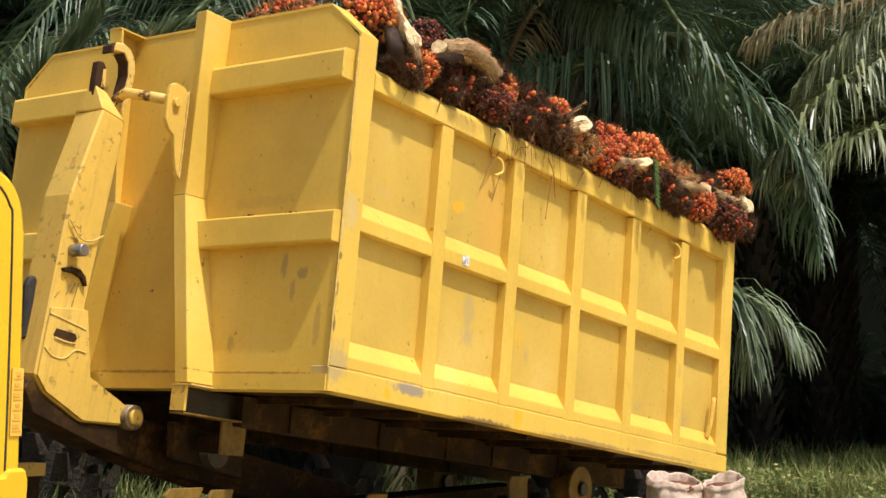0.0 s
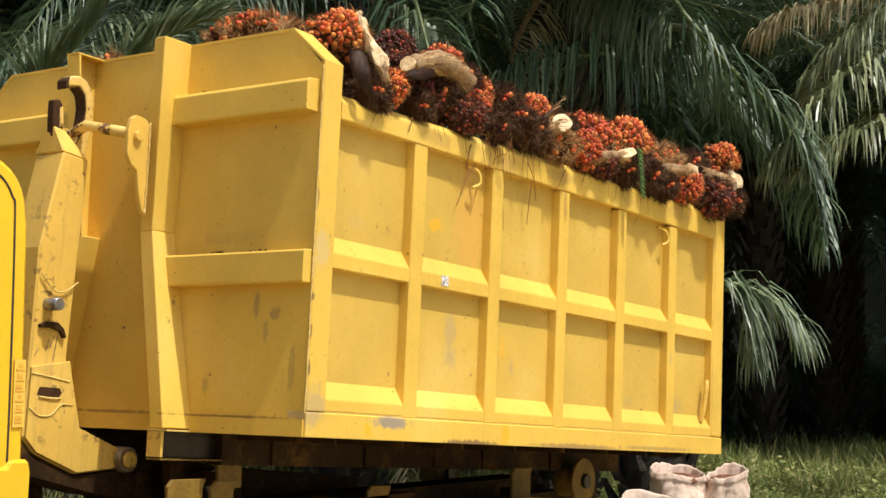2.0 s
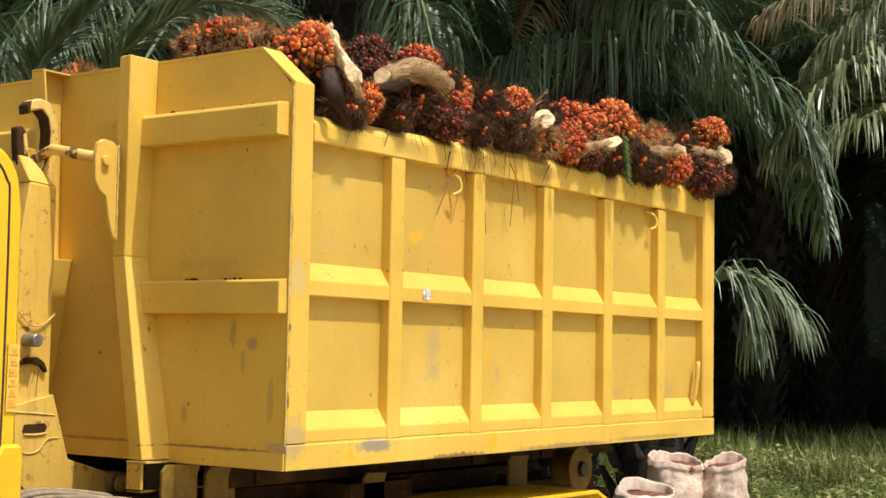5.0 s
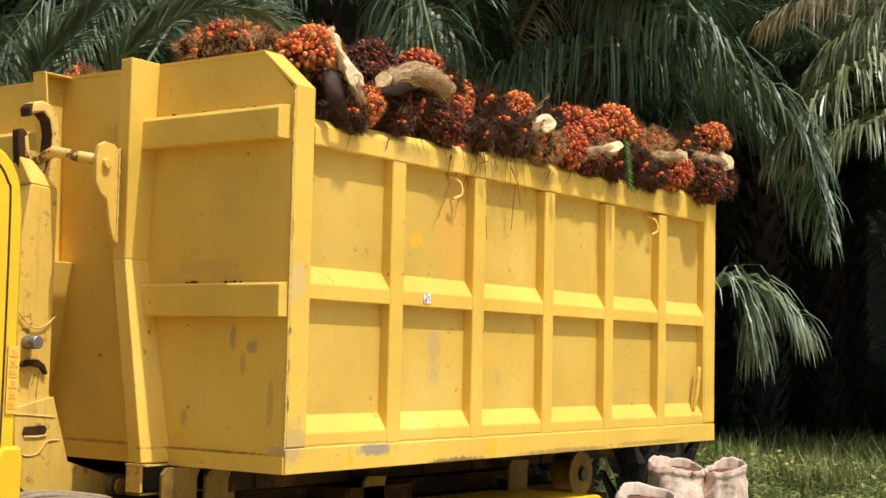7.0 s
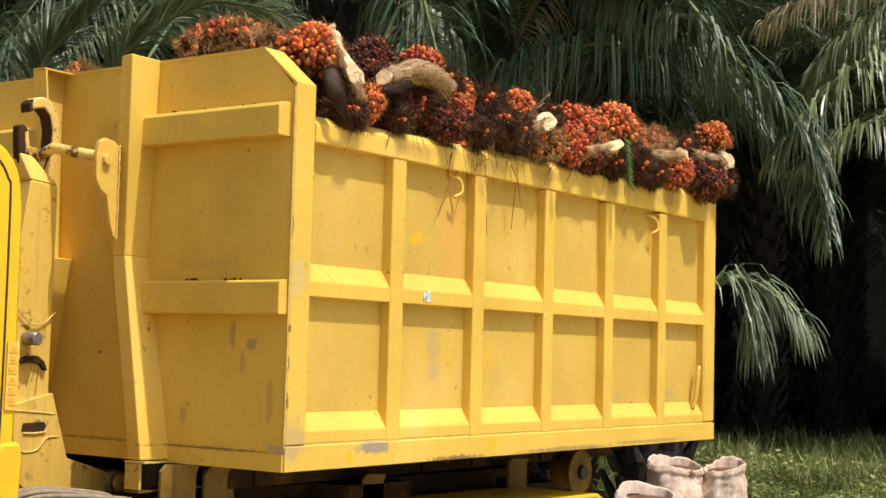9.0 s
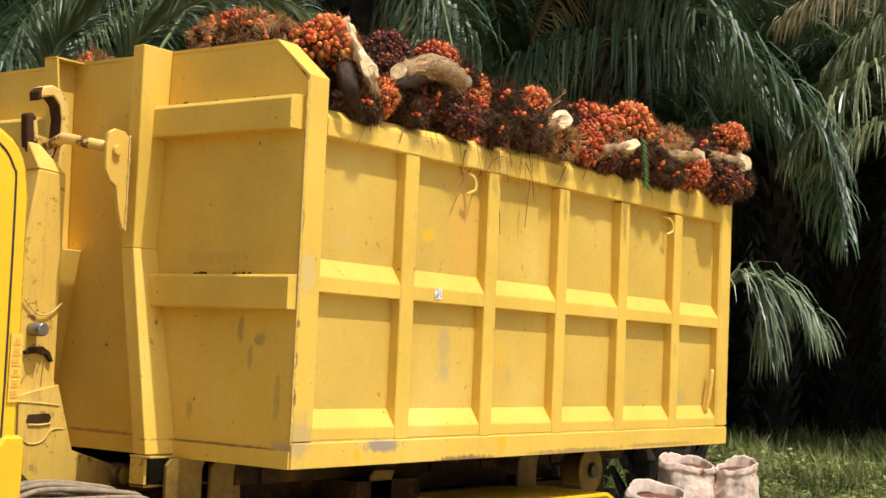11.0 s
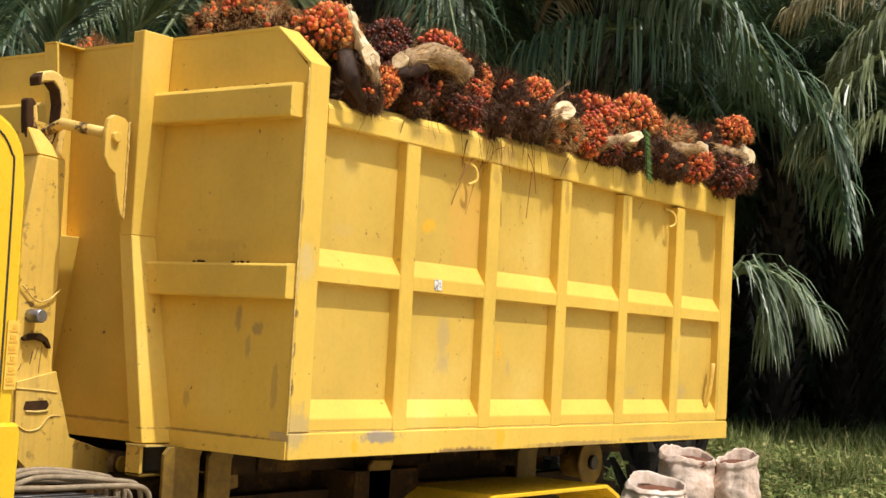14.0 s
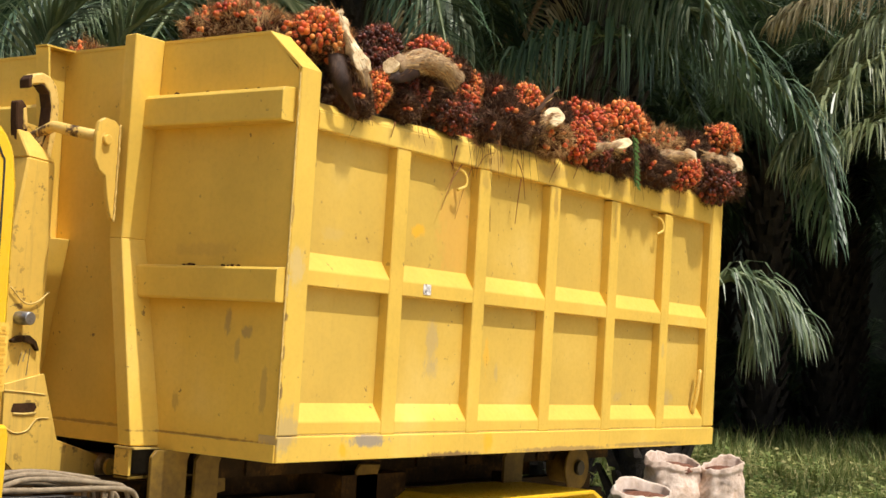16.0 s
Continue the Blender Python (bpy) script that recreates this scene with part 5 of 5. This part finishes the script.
arched_frond(palm_b, [(5.91, 6.01, 4.90), (4.84, 5.89, 4.94), (3.97, 5.77, 4.78), (3.32, 5.74, 4.48), (2.87, 5.67, 4.13), (2.59, 5.71, 3.76)], 51, 0.85, 0.4, False, sunlit_leaf, 118, 0.4)
arched_frond(palm_b, [(5.51, 5.77, 4.62), (4.55, 5.72, 4.58), (3.79, 5.62, 4.46), (3.27, 5.59, 4.21), (2.92, 5.56, 3.90)], 52, 0.75, 0.3, False, sunlit_leaf, 118, 0.4)
arched_frond(palm_b, [(6.89, 4.74, 5.20), (6.24, 4.61, 5.49), (5.54, 4.67, 5.44), (4.80, 4.85, 5.12), (4.26, 5.07, 4.81)], 53, 0.85, 0.7)
arched_frond(palm_b, [(7.03, 5.29, 5.05), (6.86, 4.79, 5.20), (6.83, 4.48, 5.21), (6.87, 4.15, 5.01), (6.94, 3.99, 4.72)], 54, 0.9, 1.4, False, sunlit_leaf)

def plantation():
    rng = random.Random(77)
    for i in range(4):
        for j in range(12):
            d = 26 + 5.5 * i
            a = 0.02 + 0.10 * j + (0.05 if i % 2 else 0)
            if a > 0.5:
                d -= 5
            x, y = -4.7 + d * math.cos(a), -4.1 + d * math.sin(a)
            palm(x + rng.uniform(-0.8, 0.8), y + rng.uniform(-0.8, 0.8), rng.choice((6.0, 6.5, 7.0, 7.5)), 200 + 20 * i + j, 34 if i < 2 else 24, rng.uniform(1.0, 1.15), 0, 66)
    # low palms added as undergrowth to fill the dark between the trunks
    for j in range(26):
        d, a = rng.uniform(27, 43), rng.uniform(0.28, 0.95)
        palm(-4.7 + d * math.cos(a), -4.1 + d * math.sin(a), 1.0, 400 + j, 11, 0.6, 0, 75)


# low palms added to hide a sunlit strip of far ground
for _a in (0.300, 0.317, 0.334):
    palm(-4.7 + 38 * math.cos(_a), -4.1 + 38 * math.sin(_a), 1.0, int(_a * 1000), 13, 0.6, 0, 75)
plantation()


def shade_backdrop():
    """An added near-black sheet far behind the trees; deep shade is put into its colour."""
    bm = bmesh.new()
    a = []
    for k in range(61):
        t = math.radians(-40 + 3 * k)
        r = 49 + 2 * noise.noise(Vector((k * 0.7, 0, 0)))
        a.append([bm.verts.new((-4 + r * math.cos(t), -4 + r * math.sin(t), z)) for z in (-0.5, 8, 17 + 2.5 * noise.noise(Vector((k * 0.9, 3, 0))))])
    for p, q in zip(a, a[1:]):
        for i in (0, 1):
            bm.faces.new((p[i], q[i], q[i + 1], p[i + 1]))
    tagged(part("backdrop", bm, deep_shade), "near-black sheet standing in for shaded distant palms", "trees", kind="structure")


shade_backdrop()


# ---- grass ----
def grass():
    rng = random.Random(21)
    verts, faces = [], []

    def tuft(x, y, tall, blades, spread):
        for _ in range(blades):
            bx, by = x + rng.gauss(0, spread), y + rng.gauss(0, spread)
            a = rng.uniform(0, 2 * math.pi)
            h = tall * rng.uniform(0.45, 1.2)
            lean = h * rng.uniform(0.1, 0.6)
            w = rng.uniform(0.006, 0.012)
            c, s = math.cos(a), math.sin(a)
            i = len(verts)
            verts.extend([(bx - s * w, by + c * w, 0), (bx + s * w, by - c * w, 0), (bx + c * lean * 0.35 + s * w * 0.8, by + s * lean * 0.35 - c * w * 0.8, h * 0.6),
                          (bx + c * lean * 0.35 - s * w * 0.8, by + s * lean * 0.35 + c * w * 0.8, h * 0.6), (bx + c * lean, by + s * lean, h * rng.uniform(0.8, 1.0))])
            faces.extend([(i, i + 1, i + 2, i + 3), (i + 3, i + 2, i + 4)])
    for _ in range(5200):
        d, q = rng.uniform(11, 34), rng.uniform(-0.06, 0.62)
        x, y = -4.7 + d * math.cos(0.30 + q * 0.75), -4.1 + d * math.sin(0.30 + q * 0.75)
        if -1.2 < x < 4.8 and -0.3 < y < 2.7:
            continue
        patchy = noise.noise(Vector((x * 0.35, y * 0.35, 3)))
        if patchy < -0.25:
            continue
        tuft(x, y, 0.32 + 0.28 * patchy, 15, 0.13)
    for _ in range(900):
        x, y = rng.uniform(-1.0, 4.2), rng.uniform(3.4, 6.0)
        tuft(x, y, 0.75 + 0.3 * noise.noise(Vector((x * 0.6, y * 0.6, 9))), 15, 0.12)
    for _ in range(1500):
        x, y = rng.uniform(10, 24), rng.uniform(0.5, 7.5)
        tuft(x, y, max(0.12, 0.42 + 0.55 * noise.noise(Vector((x * 0.7, y * 0.7, 5)))), 16, 0.16)
    for _ in range(1300):
        d, a = rng.uniform(20.5, 27), rng.uniform(0.26, 0.62)
        tuft(-4.7 + d * math.cos(a), -4.1 + d * math.sin(a), 0.55 + 0.35 * noise.noise(Vector((d * 0.8, a * 20, 2))), 15, 0.18)
    # broad-leaved weeds among the blades
    for _ in range(1500):
        d, a = rng.uniform(14.5, 24), rng.uniform(0.27, 0.52)
        x, y = -4.7 + d * math.cos(a), -4.1 + d * math.sin(a)
        tall = max(0.1, 0.32 + 0.45 * noise.noise(Vector((x * 0.8, y * 0.8, 11))))
        for _ in range(16):
            z = tall * rng.uniform(0.25, 1.1)
            bx, by = x + rng.gauss(0, 0.12), y + rng.gauss(0, 0.12)
            h, ln = rng.uniform(0, 2 * math.pi), rng.uniform(0.05, 0.11)
            c, n, up = math.cos(h), math.sin(h), rng.uniform(-0.5, 0.8)
            w = ln * rng.uniform(0.22, 0.36)
            i = len(verts)
            verts.extend([(bx, by, z), (bx + c * ln * 0.5 - n * w, by + n * ln * 0.5 + c * w, z + up * ln * 0.5), (bx + c * ln, by + n * ln, z + up * ln * 0.7), (bx + c * ln * 0.5 + n * w, by + n * ln * 0.5 - c * w, z + up * ln * 0.5)])
            faces.append((i, i + 1, i + 2, i + 3))
    me = bpy.data.meshes.new("grass")
    me.from_pydata(verts, [], faces)
    me.materials.append(grass_mat)
    tagged(new("grass", me), "rough knee-high grass, green with dry tips", "grass", kind="stuff")


grass()


# ---- sacks of loose fruit on the ground behind the bin ----
def sack(x, y, w, h, seed, label, mat=None, slump=0.0, full=True, turn=0, mouth=0.0):
    rng = random.Random(seed)
    s = thing("sack", label, "sack", pose(x, y, 0.03, 0, 0, turn), "sacks behind the lorry")
    bm = bmesh.new()
    sides, rows = 72, 44
    rings = []
    for i in range(rows + 1):
        t = i / rows
        r = w / 2 * (0.86 + 0.22 * math.sin(math.pi * min(1, t * 0.9 + 0.08)) + (0.06 if t > 0.93 else 0))
        ring = []
        for j in range(sides):
            a = 2 * math.pi * j / sides
            q = Vector((math.cos(a), math.sin(a), t * 2.6 + 0.5 * math.cos(2 * a + seed) * t + seed * 3))
            fold = Vector((math.cos(a) * 1.9, math.sin(a) * 1.9, t * 2.2 + 0.5 * math.sin(2 * a + seed) + seed * 3))
            wr = 1.05 + 0.14 * noise.noise(q * 0.9) - 0.20 * abs(noise.noise(q * 1.3)) - 0.15 * abs(noise.noise(fold)) - 0.09 * abs(noise.noise(q * 4.5 + Vector((7, 0, 0))))
            px, py = r * wr * math.cos(a) * 1.08, r * wr * math.sin(a) * 0.92
            z = h * t + (0.07 * h * noise.noise(Vector((math.cos(a) * 0.8, math.sin(a) * 0.8, seed))) + 0.02 * h * noise.noise(Vector((math.cos(a) * 4, math.sin(a) * 4, seed)))) * t * t
            px += slump * t * t
            z += (0.05 * math.cos(a - seed * 2.1) - mouth * math.cos(a + 2.72)) * h * t ** 4
            ring.append(bm.verts.new((px, py, max(z, 0))))
        rings.append(ring)
    # rolled rim, then down inside to the contents
    for k, (dr, dz) in enumerate(((0.975, 0.006), (0.95, -0.01), (0.90, -0.10))):
        ring = []
        for v in rings[rows]:
            ring.append(bm.verts.new((slump + (v.co.x - slump) * dr, v.co.y * dr, v.co.z + dz)))
        rings.append(ring)
    for a, b in zip(rings, rings[1:]):
        for j in range(sides):
            bm.faces.new((a[j], a[(j + 1) % sides], b[(j + 1) % sides], b[j])).smooth = True
    bm.faces.new(rings[0][::-1])
    part("bag", bm, mat or sack_mat, s)
    if full:
        c = bmesh.new()
        bmesh.ops.create_icosphere(c, subdivisions=4, radius=1.0)
        for v in c.verts:
            k = 1 + 0.10 * noise.noise(v.co * 9) + 0.08 * noise.noise(v.co * 4)
            v.co = Vector((v.co.x * w * 0.42 * k + slump, v.co.y * w * 0.38 * k, h - 0.085 + v.co.z * 0.06 * k))
        part("fill", c, loose_mat, s, "reddish-brown loose palm fruit")


sack(6.99, 1.55, 0.54, 0.775, 1, "white woven sack full of loose palm fruit", None, 0.0, mouth=0.06)
sack(7.26, 1.20, 0.44, 0.765, 2, "white woven sack with rolled open mouth, full of palm fruit", None, 0.0, mouth=0.11)
sack(6.25, 1.48, 0.60, 0.555, 4, "slumped white sack with faded green print", sack_green, 0.05, mouth=0.09)


# ---- movement ----
def motions():
    walk(hooklift_bin, BIN_ROWS)
    walk(hook_arm, [(t, pose(1.95, 0, 0.95, 0, a, 0)) for t, a in ((0, 13.8), (0.5, 12.3), (1, 10.4), (1.5, 8.35), (2, 5.95), (2.5, 2.95), (3, 0.5), (3.5, 0.0), (4, 0.0), (16, 0.0))])
    for b, m in LOAD:
        walk(b, [(t, bm @ m) for t, bm in BIN_ROWS])


BIN_ROWS = [
    (0, pose(0.254, 0, 1.567, 0, 7.23, 0)),
    (0.5, pose(0.224, 0, 1.523, 0, 6.46, 0)),
    (1, pose(0.180, 0, 1.466, 0, 5.48, 0)),
    (1.5, pose(0.139, 0, 1.405, 0, 4.36, 0)),
    (2, pose(0.090, 0, 1.329, 0, 3.05, 0)),
    (2.5, pose(0.039, 0, 1.231, 0, 1.38, 0)),
    (3, pose(0.014, 0, 1.147, 0, -0.12, 0)),
    (3.5, pose(0.005, 0, 1.128, 0, -0.46, 0)),
    (4, pose(0.005, 0, 1.128, 0, -0.45, 0)),
    (6.5, pose(0.005, 0, 1.128, 0, -0.44, 0)),
    (7, pose(0.003, 0, 1.127, 0, -0.43, 0)),
    (7.5, pose(0.005, 0, 1.128, 0, -0.45, 0)),
    (8, pose(0.003, 0, 1.127, 0, -0.43, 0)),
    (8.5, pose(0.002, 0, 1.127, 0, -0.45, 0)),
    (9, pose(0.002, 0, 1.126, 0, -0.45, 0)),
    (11.5, pose(0.001, 0, 1.120, 0, -0.04, 0)),
    (12, pose(-0.001, 0, 1.119, 0, -0.02, 0)),
    (12.5, pose(-0.004, 0, 1.118, 0, -0.01, 0)),
    (13, pose(-0.006, 0, 1.118, 0, -0.03, 0)),
    (13.5, pose(-0.007, 0, 1.118, 0, -0.01, 0)),
    (14, pose(-0.006, 0, 1.119, 0, -0.02, 0)),
    (14.5, pose(-0.009, 0, 1.119, 0, -0.02, 0)),
    (15, pose(-0.005, 0, 1.119, 0, 0.00, 0)),
    (15.5, pose(-0.002, 0, 1.120, 0, -0.00, 0)),
    (16, pose(0.000, 0, 1.120, 0, 0.00, 0)),
]
motions()
